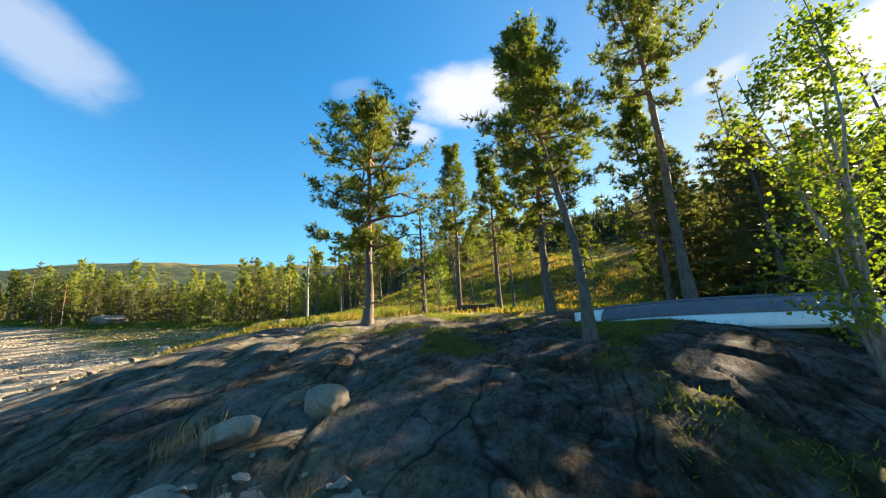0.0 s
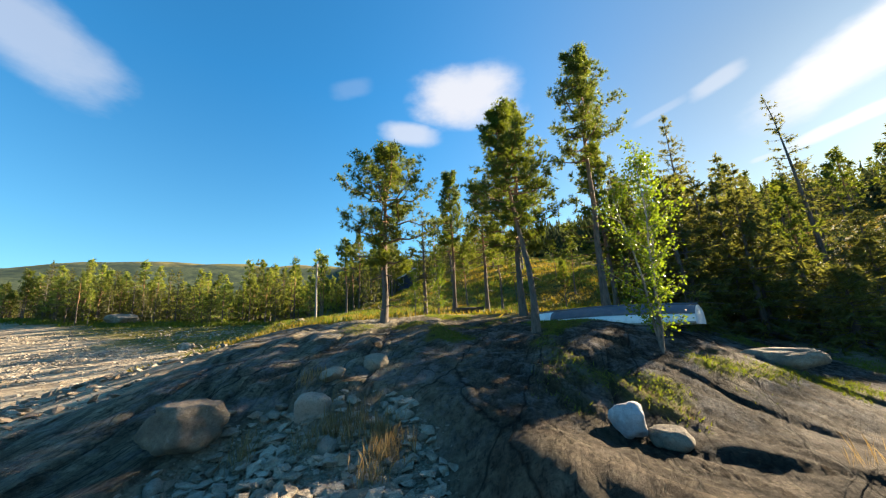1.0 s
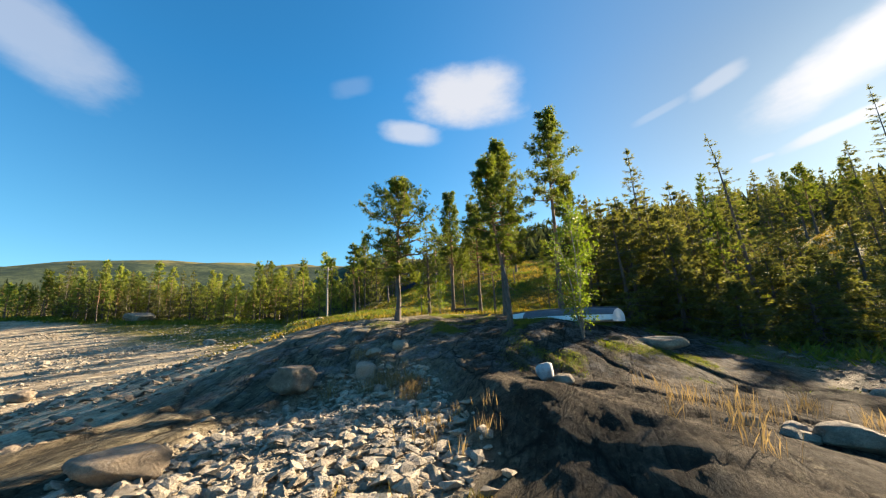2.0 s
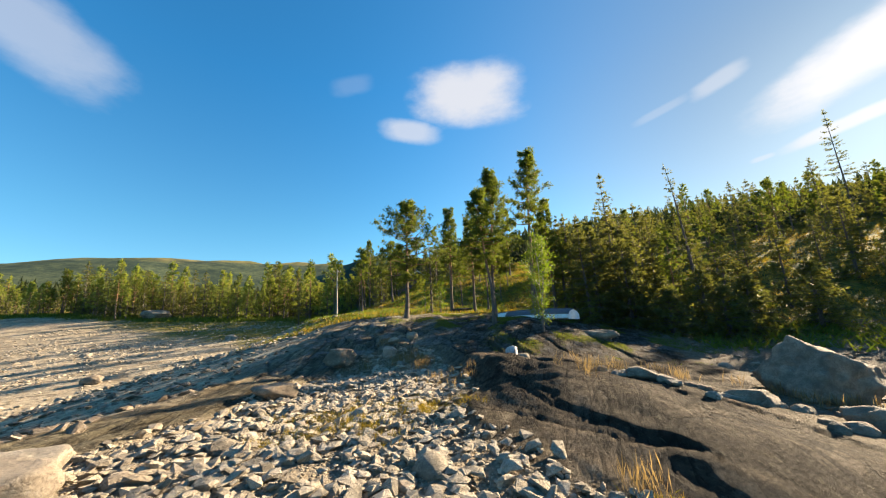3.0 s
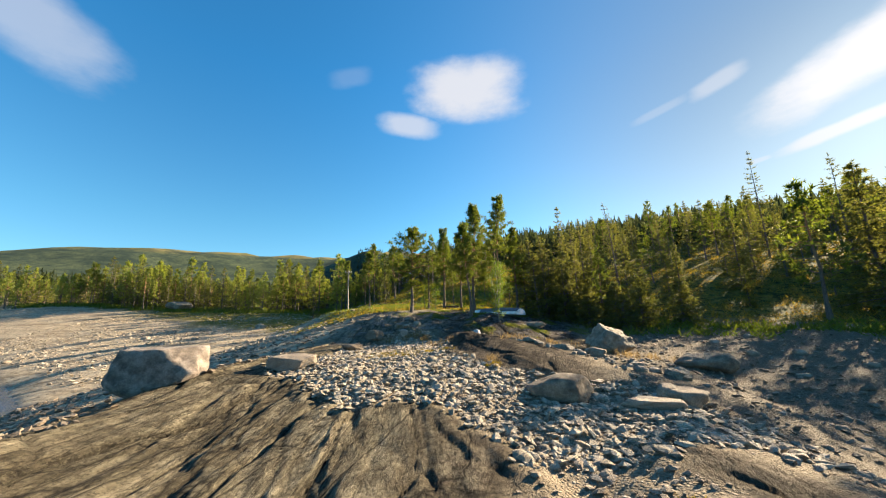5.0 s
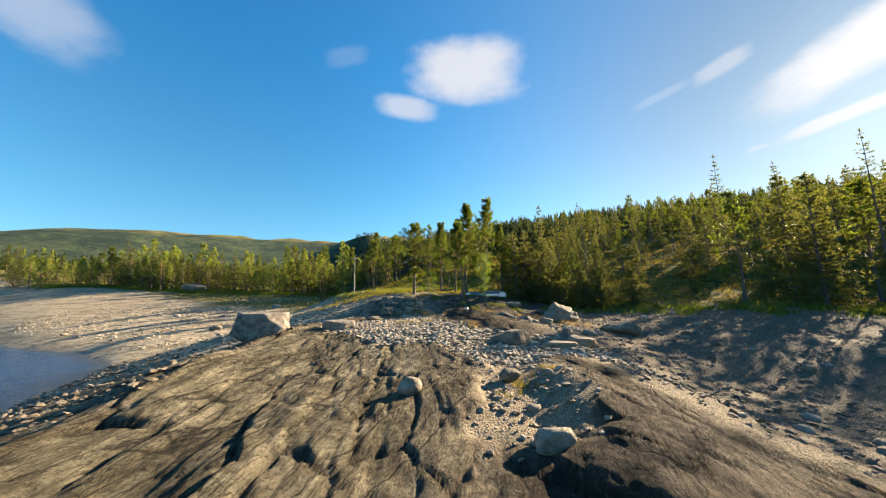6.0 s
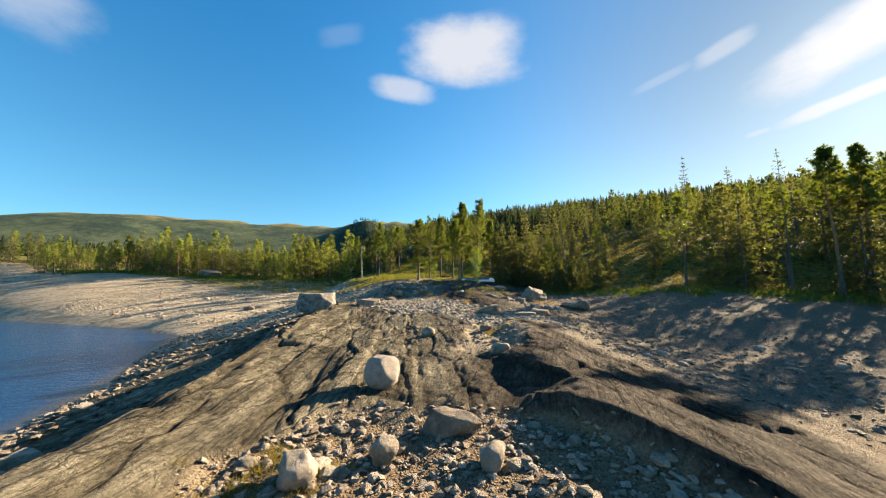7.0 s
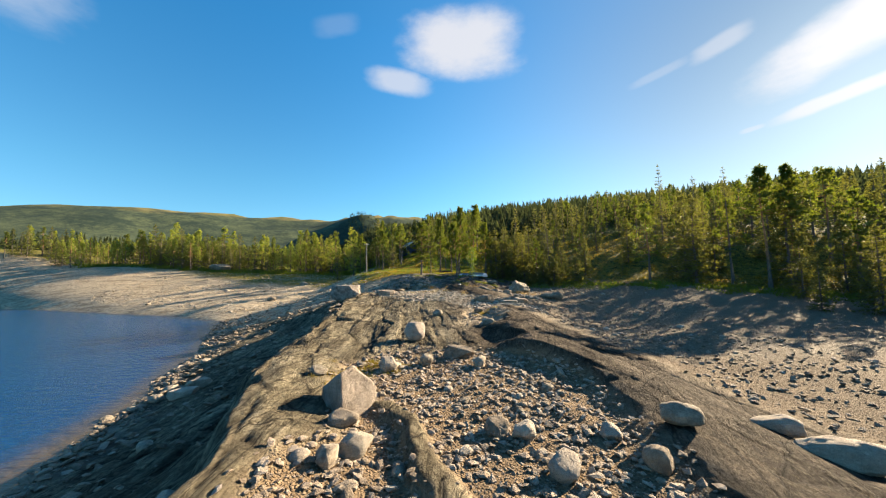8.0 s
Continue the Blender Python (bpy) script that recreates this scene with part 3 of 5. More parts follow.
def build_ground():
    gx = spaced(-10, 10, 0.065, 4300, 1.075)
    gy = spaced(-43, 7, 0.11, 4300, 1.07)
    X, Y = np.meshgrid(gx, gy)
    Z = height(X, Y)
    nx, ny = len(gx), len(gy)
    verts = np.stack([X.ravel(), Y.ravel(), Z.ravel()], 1)
    i = (np.arange(ny - 1)[:, None] * nx + np.arange(nx - 1)[None, :]).ravel()
    faces = np.stack([i, i + 1, i + nx + 1, i + nx], 1)
    me = mesh_of("ground", verts, faces, GROUND, True)
    rock, grav = rockiness(X, Y), gravelly(X, Y)
    e = edge_in(X, Y)
    wob = fbm(X * 0.12, Y * 0.12, 4)
    belt = sstep(64, 70, Y + 0.08 * X + 4 * wob) * sstep(-10, -25, X)
    heath = np.maximum(np.maximum(sstep(-9, -3, e + 3 * wob), belt), sstep(11, 17, Y + 4.0 * wob) * sstep(-20, -8, X + 6 * wob))
    knoll = sstep(0.2, 0.5, fbm(X * 0.5 + 7, Y * 0.4, 4) + 0.35 * sstep(0, 9, Y) + 0.3 * sstep(3, 5, X) * sstep(1, 4, Y) - 0.1) * sstep(0.5, 3, Y) * sstep(1.5, 4.0, X + 6 * sstep(5, 8, Y)) * sstep(14, 10, X)
    heath = np.maximum(heath * (1 - rock), knoll * 0.9)
    far = sstep(260, 420, np.hypot(X, Y + 20))
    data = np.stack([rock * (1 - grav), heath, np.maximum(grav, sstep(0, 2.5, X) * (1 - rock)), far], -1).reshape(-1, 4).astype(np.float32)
    attr = me.color_attributes.new("zone", "FLOAT_COLOR", "POINT")
    attr.data.foreach_set("color", data.ravel())
    _, tone, joint = broken(X, Y)
    data = np.stack([0.5 + tone, joint * (np.hypot(X, Y + 18) < 60), 0 * X, 0 * X], -1).reshape(-1, 4).astype(np.float32)
    attr = me.color_attributes.new("plate", "FLOAT_COLOR", "POINT")
    attr.data.foreach_set("color", data.ravel())
    return tagged(new("ground", me), "bare grey bedrock, sand, stones and heath by a lake", "ground", kind="structure")


def build_water():
    gx, gy = spaced(-80, -8, 0.9, 900, 1.12), spaced(-60, 40, 0.9, 900, 1.12)
    gx = gx[gx < 14]
    X, Y = np.meshgrid(gx, gy)
    nx, ny = len(gx), len(gy)
    depth = -land(X, Y)
    i = (np.arange(ny - 1)[:, None] * nx + np.arange(nx - 1)[None, :]).ravel()
    faces = np.stack([i, i + 1, i + nx + 1, i + nx], 1)
    me = mesh_of("water", np.stack([X.ravel(), Y.ravel(), 0 * X.ravel()], 1), faces, WATER, True)
    attr = me.attributes.new("shallow", "FLOAT", "POINT")
    attr.data.foreach_set("value", sstep(0.6, 0.03, depth).ravel().astype(np.float32))
    return tagged(new("water", me), "dark blue rippled lake water, brown in the shallows", "lake", kind="structure")


build_ground()
build_water()

# ======================= plant and stone materials =======================


def leafy(name, dark, light, through_light, rough=0.6, gloss=0.3):
    """Needles or leaves, which let some light through."""
    mat, n = material(name)
    rnd = n.add("ShaderNodeObjectInfo").outputs["Random"]
    isl = n.add("ShaderNodeNewGeometry").outputs["Random Per Island"]
    colour = n.mix(isl, dark, light)
    colour = n.mix(n.math("MULTIPLY", rnd, 0.35), colour, tuple(0.6 * a + 0.4 * b for a, b in zip(light, (0.10, 0.085, 0.02))))
    bsdf = n.add("ShaderNodeBsdfPrincipled")
    n.put(bsdf, "Base Color", colour), n.put(bsdf, "Roughness", rough)
    n.put(bsdf, "Specular IOR Level", gloss)
    tr = n.add("ShaderNodeBsdfTranslucent")
    n.put(tr, 0, n.mix(1.0, colour, through_light, "MULTIPLY"))
    mix = n.add("ShaderNodeMixShader")
    n.put(mix, 0, 0.5), n.put(mix, 1, bsdf.outputs[0]), n.put(mix, 2, tr.outputs[0])
    out = n.add("ShaderNodeOutputMaterial")
    n.tree.links.new(mix.outputs[0], out.inputs[0])
    return mat


def bark_material(name, low, high, change):
    mat, n = material(name)
    pos = n.add("ShaderNodeTexCoord").outputs["Object"]
    z = n.add("ShaderNodeSeparateXYZ")
    n.put(z, 0, pos)
    plates = n.noise(1.0, n.scaled(pos, (14, 14, 3.5)), 6, 0.7)
    up = n.math("ADD", n.math("MULTIPLY", z.outputs[2], 0.1), n.math("MULTIPLY", n.noise(2.0, pos), 0.12))
    colour = n.mix(n.ramp(up, [(change, 0.0), (change + 0.25, 1.0)]), low, high)
    colour = n.mix(n.ramp(plates, [(0.35, 0.75), (0.6, 0.0)]), colour, (0.03, 0.025, 0.02))
    finish(n, colour, 0.9, plates, 0.9, 0.03)
    return mat


def stone_material(name, dark, mid, light):
    mat, n = material(name)
    pos = n.add("ShaderNodeTexCoord").outputs["Object"]
    info = n.add("ShaderNodeObjectInfo").outputs["Random"]
    isl = n.add("ShaderNodeNewGeometry").outputs["Random Per Island"]
    rnd = n.math("FRACT", n.math("ADD", info, isl))
    place = n.add("ShaderNodeNewGeometry").outputs["Position"]
    a, b = n.noise(3.0, place, 6, 0.65), n.noise(22.0, place, 6, 0.7)
    colour = n.ramp(a, [(0.36, dark), (0.5, mid), (0.64, light)])
    colour = n.mix(n.math("MULTIPLY", rnd, 0.75), colour, n.ramp(rnd, [(0.0, dark), (0.35, mid), (0.6, (0.22, 0.165, 0.11)), (0.8, light), (1.0, (0.38, 0.33, 0.27))]))
    colour = n.mix(n.ramp(b, [(0.5, 0.0), (0.68, 0.55)]), colour, dark)
    colour = n.mix(n.ramp(n.noise(8.0, place, 5, 0.7), [(0.6, 0.0), (0.7, 0.4)]), colour, (0.42, 0.41, 0.37))
    speck = n.noise(75.0, place, 4, 0.7)
    colour = n.mix(n.ramp(speck, [(0.54, 0.0), (0.64, 0.5)]), colour, tuple(0.45 * c for c in dark))
    colour = n.mix(n.ramp(n.noise(1.6, place, 6, 0.7), [(0.5, 0.0), (0.66, 0.45)]), colour, dark)
    h = n.math("ADD", b, n.math("ADD", n.math("MULTIPLY", a, 0.8), n.math("MULTIPLY", speck, 0.25)))
    finish(n, colour, 0.9, h, 0.95, 0.06)
    return mat


def plain(name, colour, rough=0.6, wear=(0.1, 0.09, 0.08), amount=0.4, scale=6.0, **more):
    """Paint, wood or metal with stains and fine grain."""
    mat, n = material(name)
    pos = n.add("ShaderNodeTexCoord").outputs["Object"]
    a, b = n.noise(scale, pos, 6, 0.65), n.noise(scale * 9, pos, 4, 0.6)
    c = n.mix(n.ramp(a, [(0.48, 0.0), (0.75, amount)]), colour, wear)
    c = n.mix(n.ramp(b, [(0.5, 0.0), (0.8, amount * 0.5)]), c, tuple(0.6 * v for v in colour))
    finish(n, c, rough, b, 0.25, 0.01, **more)
    return mat


PINE_NEEDLES = leafy("pine_needles", (0.05, 0.078, 0.02), (0.13, 0.15, 0.036), (1.8, 1.8, 0.5))
SPRUCE_NEEDLES = leafy("spruce_needles", (0.046, 0.062, 0.026), (0.12, 0.128, 0.046), (2.2, 2.0, 0.75))
BIRCH_LEAVES = leafy("birch_leaves", (0.07, 0.12, 0.018), (0.16, 0.21, 0.03), (1.7, 1.7, 0.4), 0.45)
SHRUB_LEAVES = leafy("shrub_leaves", (0.06, 0.10, 0.018), (0.15, 0.17, 0.03), (1.5, 1.5, 0.4))
HEATH_SPRIGS = leafy("heath_sprigs", (0.075, 0.085, 0.02), (0.27, 0.20, 0.045), (1.7, 1.5, 0.4))
DRY_GRASS = leafy("dry_grass", (0.17, 0.125, 0.065), (0.33, 0.25, 0.135), (1.1, 1.0, 0.7))
FAR_NEEDLES = leafy("far_needles", (0.024, 0.038, 0.026), (0.062, 0.078, 0.040), (1.0, 1.0, 0.6), 0.95, 0.05)
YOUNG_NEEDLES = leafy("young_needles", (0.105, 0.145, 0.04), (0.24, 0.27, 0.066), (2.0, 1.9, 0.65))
PINE_BARK = bark_material("pine_bark", (0.13, 0.105, 0.085), (0.33, 0.17, 0.075), 0.3)
SPRUCE_BARK = bark_material("spruce_bark", (0.12, 0.10, 0.085), (0.15, 0.12, 0.10), 0.5)
BIRCH_BARK = bark_material("birch_bark", (0.16, 0.13, 0.11), (0.42, 0.38, 0.33), 0.05)
QUARTZ = stone_material("quartz", (0.34, 0.34, 0.35), (0.58, 0.58, 0.60), (0.74, 0.74, 0.76))
GRANITE = stone_material("granite", (0.11, 0.09, 0.072), (0.245, 0.20, 0.16), (0.38, 0.325, 0.27))
STONE = stone_material("stone", (0.11, 0.093, 0.068), (0.24, 0.20, 0.145), (0.38, 0.32, 0.235))
BROWN_STONE = stone_material("brown_stone", (0.10, 0.077, 0.055), (0.20, 0.155, 0.107), (0.32, 0.255, 0.18))
PALE_STONE = stone_material("pale_stone", (0.15, 0.122, 0.09), (0.33, 0.27, 0.20), (0.47, 0.40, 0.31))

# ======================= trees =======================


class Soup:
    """Gathers places and faces, and makes one mesh of them."""

    def __init__(self):
        self.v, self.f3, self.f4, self.n = [], [], [], 0

    def add(self, v, f):
        f = np.asarray(f) + self.n
        (self.f3 if f.shape[1] == 3 else self.f4).append(f)
        self.v.append(np.asarray(v, float))
        self.n += len(v)

    def tube(self, path, radii, sides=6):
        path, radii = np.asarray(path, float), np.asarray(radii, float)
        t = np.gradient(path, axis=0)
        t /= np.linalg.norm(t, axis=1)[:, None] + 1e-9
        ref = np.array([1.0, 0, 0]) if abs(t[0, 0]) < 0.8 else np.array([0, 1.0, 0])
        a = np.cross(t, ref)
        a /= np.linalg.norm(a, axis=1)[:, None] + 1e-9
        b = np.cross(t, a)
        ang = np.linspace(0, 2 * np.pi, sides, endpoint=False)
        ring = path[:, None] + radii[:, None, None] * (np.cos(ang)[None, :, None] * a[:, None] + np.sin(ang)[None, :, None] * b[:, None])
        k = len(path)
        i = np.arange(k - 1)[:, None] * sides
        j = np.arange(sides)[None, :]
        f = np.stack([i + j, i + (j + 1) % sides, i + sides + (j + 1) % sides, i + sides + j], -1).reshape(-1, 4)
        self.add(ring.reshape(-1, 3), f)

    def mesh(self, name, mat, smooth=False):
        faces = [np.concatenate(g) for g in (self.f3, self.f4) if g]
        return mesh_of(name, np.concatenate(self.v), faces, mat, smooth)


def tuft_templates(rs, blades, width, spread, count=6):
    """Bunches of blades that point along +z, about one unit long."""
    out = []
    for _ in range(count):
        d = rs.normal(size=(blades, 3)) * spread
        d[:, 2] = np.abs(d[:, 2]) * 0.5 + 0.75
        d /= np.linalg.norm(d, axis=1)[:, None]
        d *= rs.uniform(0.6, 1.1, (blades, 1))
        side = np.cross(d, rs.normal(size=(blades, 3)))
        side *= width / (np.linalg.norm(side, axis=1)[:, None] + 1e-9)
        base = d * 0.1
        out.append(np.stack([base - side, base + side, d], 1))
    return out


def scatter_tufts(soup, rs, places, ways, sizes, templates):
    """Sets tufts at places, along ways, as quads."""
    places, ways, sizes = np.asarray(places), np.asarray(ways), np.asarray(sizes)
    ways = ways / (np.linalg.norm(ways, axis=1)[:, None] + 1e-9)
    a = np.cross(ways, rs.normal(size=ways.shape))
    a /= np.linalg.norm(a, axis=1)[:, None] + 1e-9
    b = np.cross(ways, a)
    basis = np.stack([a, b, ways], 1)
    pick = rs.randint(len(templates), size=len(places))
    for k, tpl in enumerate(templates):
        m = pick == k
        if not m.any():
            continue
        v = np.einsum("bqi,nij->nbqj", tpl, basis[m] * sizes[m][:, None, None]) + places[m][:, None, None, :]
        v = v.reshape(-1, 3)
        soup.add(v, np.arange(len(v)).reshape(-1, tpl.shape[1]))


def trunk_path(rs, h, lean, wobble, k=9):
    s = np.linspace(0, 1, k)
    p = np.stack([lean[0] * s ** 1.2, lean[1] * s ** 1.2, h * s], 1)
    p[1:-1, :2] += np.cumsum(rs.normal(size=(k - 2, 2)), 0) * wobble
    return p


def pine(seed, h=10.0, crown_from=0.4, wide=1.9, limbs=46, twigs=5, tufts=4, blades=9, size=0.30, lean=(0, 0), radius=0.15, peak=0.45, dead=6, gap=0.25, needles=None, slim=1.0):
    """Meshes of a Scots pine: trunk with limbs, crown."""
    rs = np.random.RandomState(seed)
    wood, crown = Soup(), Soup()
    path = trunk_path(rs, h, lean, 0.05)
    s = np.linspace(0, 1, len(path))
    rad = radius * (1 - 0.9 * s ** 0.9)
    rad[0] *= 1.35
    wood.tube(np.vstack([path[0] - (0, 0, 0.3), path]), np.r_[rad[0] * 1.15, rad], 9)
    tpl = tuft_templates(rs, blades, 0.36 * slim / blades ** 0.6, 0.75)
    pts, dirs, sizes = [], [], []
    for k in range(limbs + dead):
        is_dead = k >= limbs
        f = (k + rs.rand()) / limbs
        t = crown_from + (1 - crown_from) * f ** 0.92 if not is_dead else rs.uniform(0.25 * crown_from, crown_from * 1.1)
        t = min(t, 0.99)
        g = (t - crown_from) / (1 - crown_from)
        env = np.sin(np.pi * np.clip(0.18 + 0.82 * (g ** peak if g > 0 else 0), 0, 1)) if not is_dead else 0.4
        length = max(0.25, wide * env * rs.uniform(0.55, 1.2) * (0.35 if rs.rand() < gap * 0.5 else 1))
        az = k * 2.4 + rs.normal() * 0.5
        root = np.array([np.interp(t, s, path[:, i]) for i in range(3)])
        out = np.array([np.cos(az), np.sin(az), 0])
        u = np.linspace(0, 1, 5)
        rise = rs.uniform(-0.15, 0.25) + 0.55 * max(g, 0)
        limb = root + np.outer(u * length, out) + np.outer(u ** 2 * length * rise + (-0.15 * u * (1 - u)) * length, (0, 0, 1))
        limb[1:] += rs.normal(size=(4, 3)) * 0.05 * length
        k_ = slice(None) if slim < 1 else slice(None, None, 2)
        wood.tube(limb[k_], ((0.018 + 0.018 * length) * (1 - 0.8 * u))[k_], 4 if slim < 1 else 3)
        if is_dead:
            continue
        for j in range(twigs):
            w = rs.uniform(0.3, 1.0) if j else 1.0
            p0 = np.array([np.interp(w, u, limb[:, i]) for i in range(3)])
            d = out * rs.uniform(0.3, 1.0) + np.cross(out, (0, 0, 1)) * rs.normal() * 0.8 + np.array([0, 0, rs.uniform(0.05, 0.6)])
            d /= np.linalg.norm(d)
            ln = length * rs.uniform(0.12, 0.32) + 0.12
            if slim < 1:
                wood.tube(np.stack([p0, p0 + d * ln]), np.array([0.010, 0.004]), 3)
            q = rs.uniform(0.25, 1.05, tufts)
            pts.append(p0 + np.outer(q * ln, d) + rs.normal(size=(tufts, 3)) * 0.10)
            dirs.append(d + rs.normal(size=(tufts, 3)) * 0.45 + (0, 0, 0.25))
            sizes.append(rs.uniform(0.7, 1.25, tufts) * size)
    top = path[-1] + rs.normal(size=(10, 3)) * (0.12, 0.12, 0.25) - (0, 0, 0.15)
    pts.append(top), dirs.append(rs.normal(size=(10, 3)) * 0.5 + (0, 0, 1)), sizes.append(np.full(10, size))
    scatter_tufts(crown, rs, np.concatenate(pts), np.concatenate(dirs), np.concatenate(sizes), tpl)
    return wood.mesh("trunk", PINE_BARK, True), crown.mesh("crown", needles or PINE_NEEDLES)


def spruce(seed, h=10.0, wide=1.6, whorls=22, per=6, tufts=6, blades=7, size=0.34, crown_from=0.08, sparse=0.0, radius=0.13, lean=(0, 0), fat=0.085):
    """Meshes of a spruce: trunk with limbs, crown of drooping sprays."""
    rs = np.random.RandomState(seed)
    wood, crown = Soup(), Soup()
    path = trunk_path(rs, h, lean, 0.02)
    s = np.linspace(0, 1, len(path))
    wood.tube(np.vstack([path[0] - (0, 0, 0.3), path]), np.r_[radius * 1.5, radius * (1 - 0.93 * s)], 8)
    tpl = tuft_templates(rs, blades, fat, 0.55)
    pts, dirs, sizes = [], [], []
    for k in range(whorls):
        g = (k + rs.uniform(0, 0.8)) / whorls
        t = crown_from + (0.985 - crown_from) * g
        for j in range(per):
            if rs.rand() < sparse:
                continue
            az = rs.uniform(0, 6.283)
            length = (wide * (1 - g) ** 0.8 + 0.12) * rs.uniform(0.6, 1.15)
            out = np.array([np.cos(az), np.sin(az), 0])
            root = np.array([np.interp(t, s, path[:, i]) for i in range(3)])
            u = np.linspace(0, 1, 4)
            droop = -0.45 * (1 - g) + 0.35 * g
            limb = root + np.outer(u * length, out) + np.outer(droop * u * length + 0.18 * u ** 2 * length, (0, 0, 1))
            wood.tube(limb[::3], ((0.010 + 0.010 * length) * (1 - 0.8 * u))[::3], 3)
            n = max(2, int(tufts * (0.5 + 0.5 * length / wide)))
            q = rs.uniform(0.15, 1.02, n) ** 0.8
            base = np.stack([np.interp(q, u, limb[:, i]) for i in range(3)], 1)
            side = np.cross(out, (0, 0, 1))
            pts.append(base + rs.normal(size=(n, 3)) * (0.06, 0.06, 0.03))
            dirs.append(out * 0.8 + np.outer(rs.normal(size=n) * 0.8, side) + np.outer(rs.uniform(-0.5, 0.1, n), (0, 0, 1)))
            sizes.append(rs.uniform(0.7, 1.2, n) * size * (1 - 0.35 * g))
    top = path[-1] + rs.normal(size=(6, 3)) * (0.03, 0.03, 0.12) - (0, 0, 0.1)
    pts.append(top), dirs.append(rs.normal(size=(6, 3)) * 0.35 + (0, 0, 1)), sizes.append(np.full(6, size * 0.6))
    scatter_tufts(crown, rs, np.concatenate(pts), np.concatenate(dirs), np.concatenate(sizes), tpl)
    return wood.mesh("trunk", SPRUCE_BARK, True), crown.mesh("crown", SPRUCE_NEEDLES)


def leaf_tree(seed, h=4.6, stems=3, wide=0.75, leaves=2600, leaf=0.055, bark=None, green=None, low=0.12):
    """Meshes of a small birch with several stems: stems with twigs, crown of leaves."""
    rs = np.random.RandomState(seed)
    wood, crown = Soup(), Soup()
    pts = []
    for k in range(stems):
        az = k * 2.1 + rs.rand()
        hh = h * rs.uniform(0.78, 1.0) if k else h
        out = rs.uniform(0.1, 0.45) * wide * np.array([np.cos(az), np.sin(az)])
        path = trunk_path(rs, hh, out, 0.04)
        s = np.linspace(0, 1, len(path))
        wood.tube(np.vstack([path[0] - (0, 0, 0.2), path]), np.r_[0.04, 0.034 * (1 - 0.85 * s)] * h / 4.6, 6)
        for j in range(int(16 * h / 4.6) + 4):
            t = rs.uniform(low, 0.98)
            root = np.array([np.interp(t, s, path[:, i]) for i in range(3)])
            d = np.array([np.cos(j * 2.4), np.sin(j * 2.4), rs.uniform(0.4, 1.3)])
            d /= np.linalg.norm(d)
            ln = wide * rs.uniform(0.4, 1.0) * (1.1 - 0.7 * t)
            u = np.linspace(0, 1, 4)
            tw = root + np.outer(u * ln, d) + rs.normal(size=(4, 3)) * 0.04 * np.c_[u, u, u]
            wood.tube(tw, 0.012 * (1 - 0.8 * u), 3)
            m = max(3, int(leaves / stems / (16 * h / 4.6 + 4)))
            q = rs.uniform(0.15, 1.05, m)
            pts.append(np.stack([np.interp(q, u, tw[:, i]) for i in range(3)], 1) + rs.normal(size=(m, 3)) * 0.085)
    pts = np.concatenate(pts)
    d = rs.normal(size=pts.shape)
    d[:, 2] -= 0.4
    scatter_tufts(crown, rs, pts, d, rs.uniform(0.7, 1.3, len(pts)) * leaf, [np.array([[[0, 0, 0], [0.42, 0, 0.5], [0, 0.05, 1.05], [-0.42, 0, 0.5]]])])
    return wood.mesh("trunk", bark or BIRCH_BARK, True), crown.mesh("crown", green or BIRCH_LEAVES)


def plant(name, meshes, x, y, label, category, group="", turn=0.0, size=1.0, z=None):
    """A tree as one thing: its trunk and its crown."""
    root = new(name)
    root.matrix_basis = pose(x, y, (z_at(x, y) if z is None else z) - 0.05, 0, 0, turn) @ Matrix.Diagonal((size, size, size, 1))
    part("trunk", meshes[0], root), part("crown", meshes[1], root)
    return tagged(root, label, category, group)


KNOLL = "trees on the rocky knoll"
plant("pine_tree", pine(11, 8.9, 0.24, 2.5, 64, 7, 12, 11, 0.21, (0.25, 0.6), 0.16, 0.85, 8, 0.3, None, 0.75), -2.8, 11.6,
      "broad Scots pine with a rounded green crown on the rocky knoll", "pine", KNOLL)
plant("pine_tree", pine(12, 10.2, 0.42, 1.25, 52, 6, 11, 11, 0.20, (0.2, 0.2), 0.15, 0.5, 12, 0.25, None, 0.75), 0.7, 18.8,
      "slender Scots pine with a narrow crown and bare lower trunk", "pine", KNOLL)
plant("pine_tree", pine(13, 11.5, 0.26, 1.95, 84, 7, 11, 11, 0.21, (0.5, 0.7), 0.17, 0.75, 8, 0.1, None, 0.75), 3.7, 12.0,
      "tall dense dark green Scots pine on the knoll", "pine", KNOLL)
plant("pine_tree", pine(14, 8.6, 0.42, 1.35, 46, 6, 11, 11, 0.20, (-0.2, 1.2), 0.12, 0.5, 8, 0.25, None, 0.75), 2.85, 6.9,
      "Scots pine with a reddish bare trunk beside the boat", "pine", KNOLL)
plant("pine_tree", pine(15, 11.4, 0.5, 1.3, 46, 6, 10, 11, 0.20, (0.9, 1.2), 0.135, 0.55, 14, 0.4, None, 0.75), 5.4, 7.4,
      "tall leaning Scots pine with a sparse top behind the boat", "pine", KNOLL)
plant("pine_tree", pine(16, 9.0, 0.3, 1.7, 50, 5, 5, 9, 0.28, (0.2, 0.2), 0.14), 8.4, 12.6,
      "bushy green Scots pine behind the upturned boat", "pine", KNOLL)
plant("pine_tree", pine(17, 8.6, 0.35, 1.5, 50, 5, 5, 9, 0.28, (0, 0), 0.14), 2.7, 17.2,
      "dark Scots pine with a thin straight trunk", "pine", KNOLL)
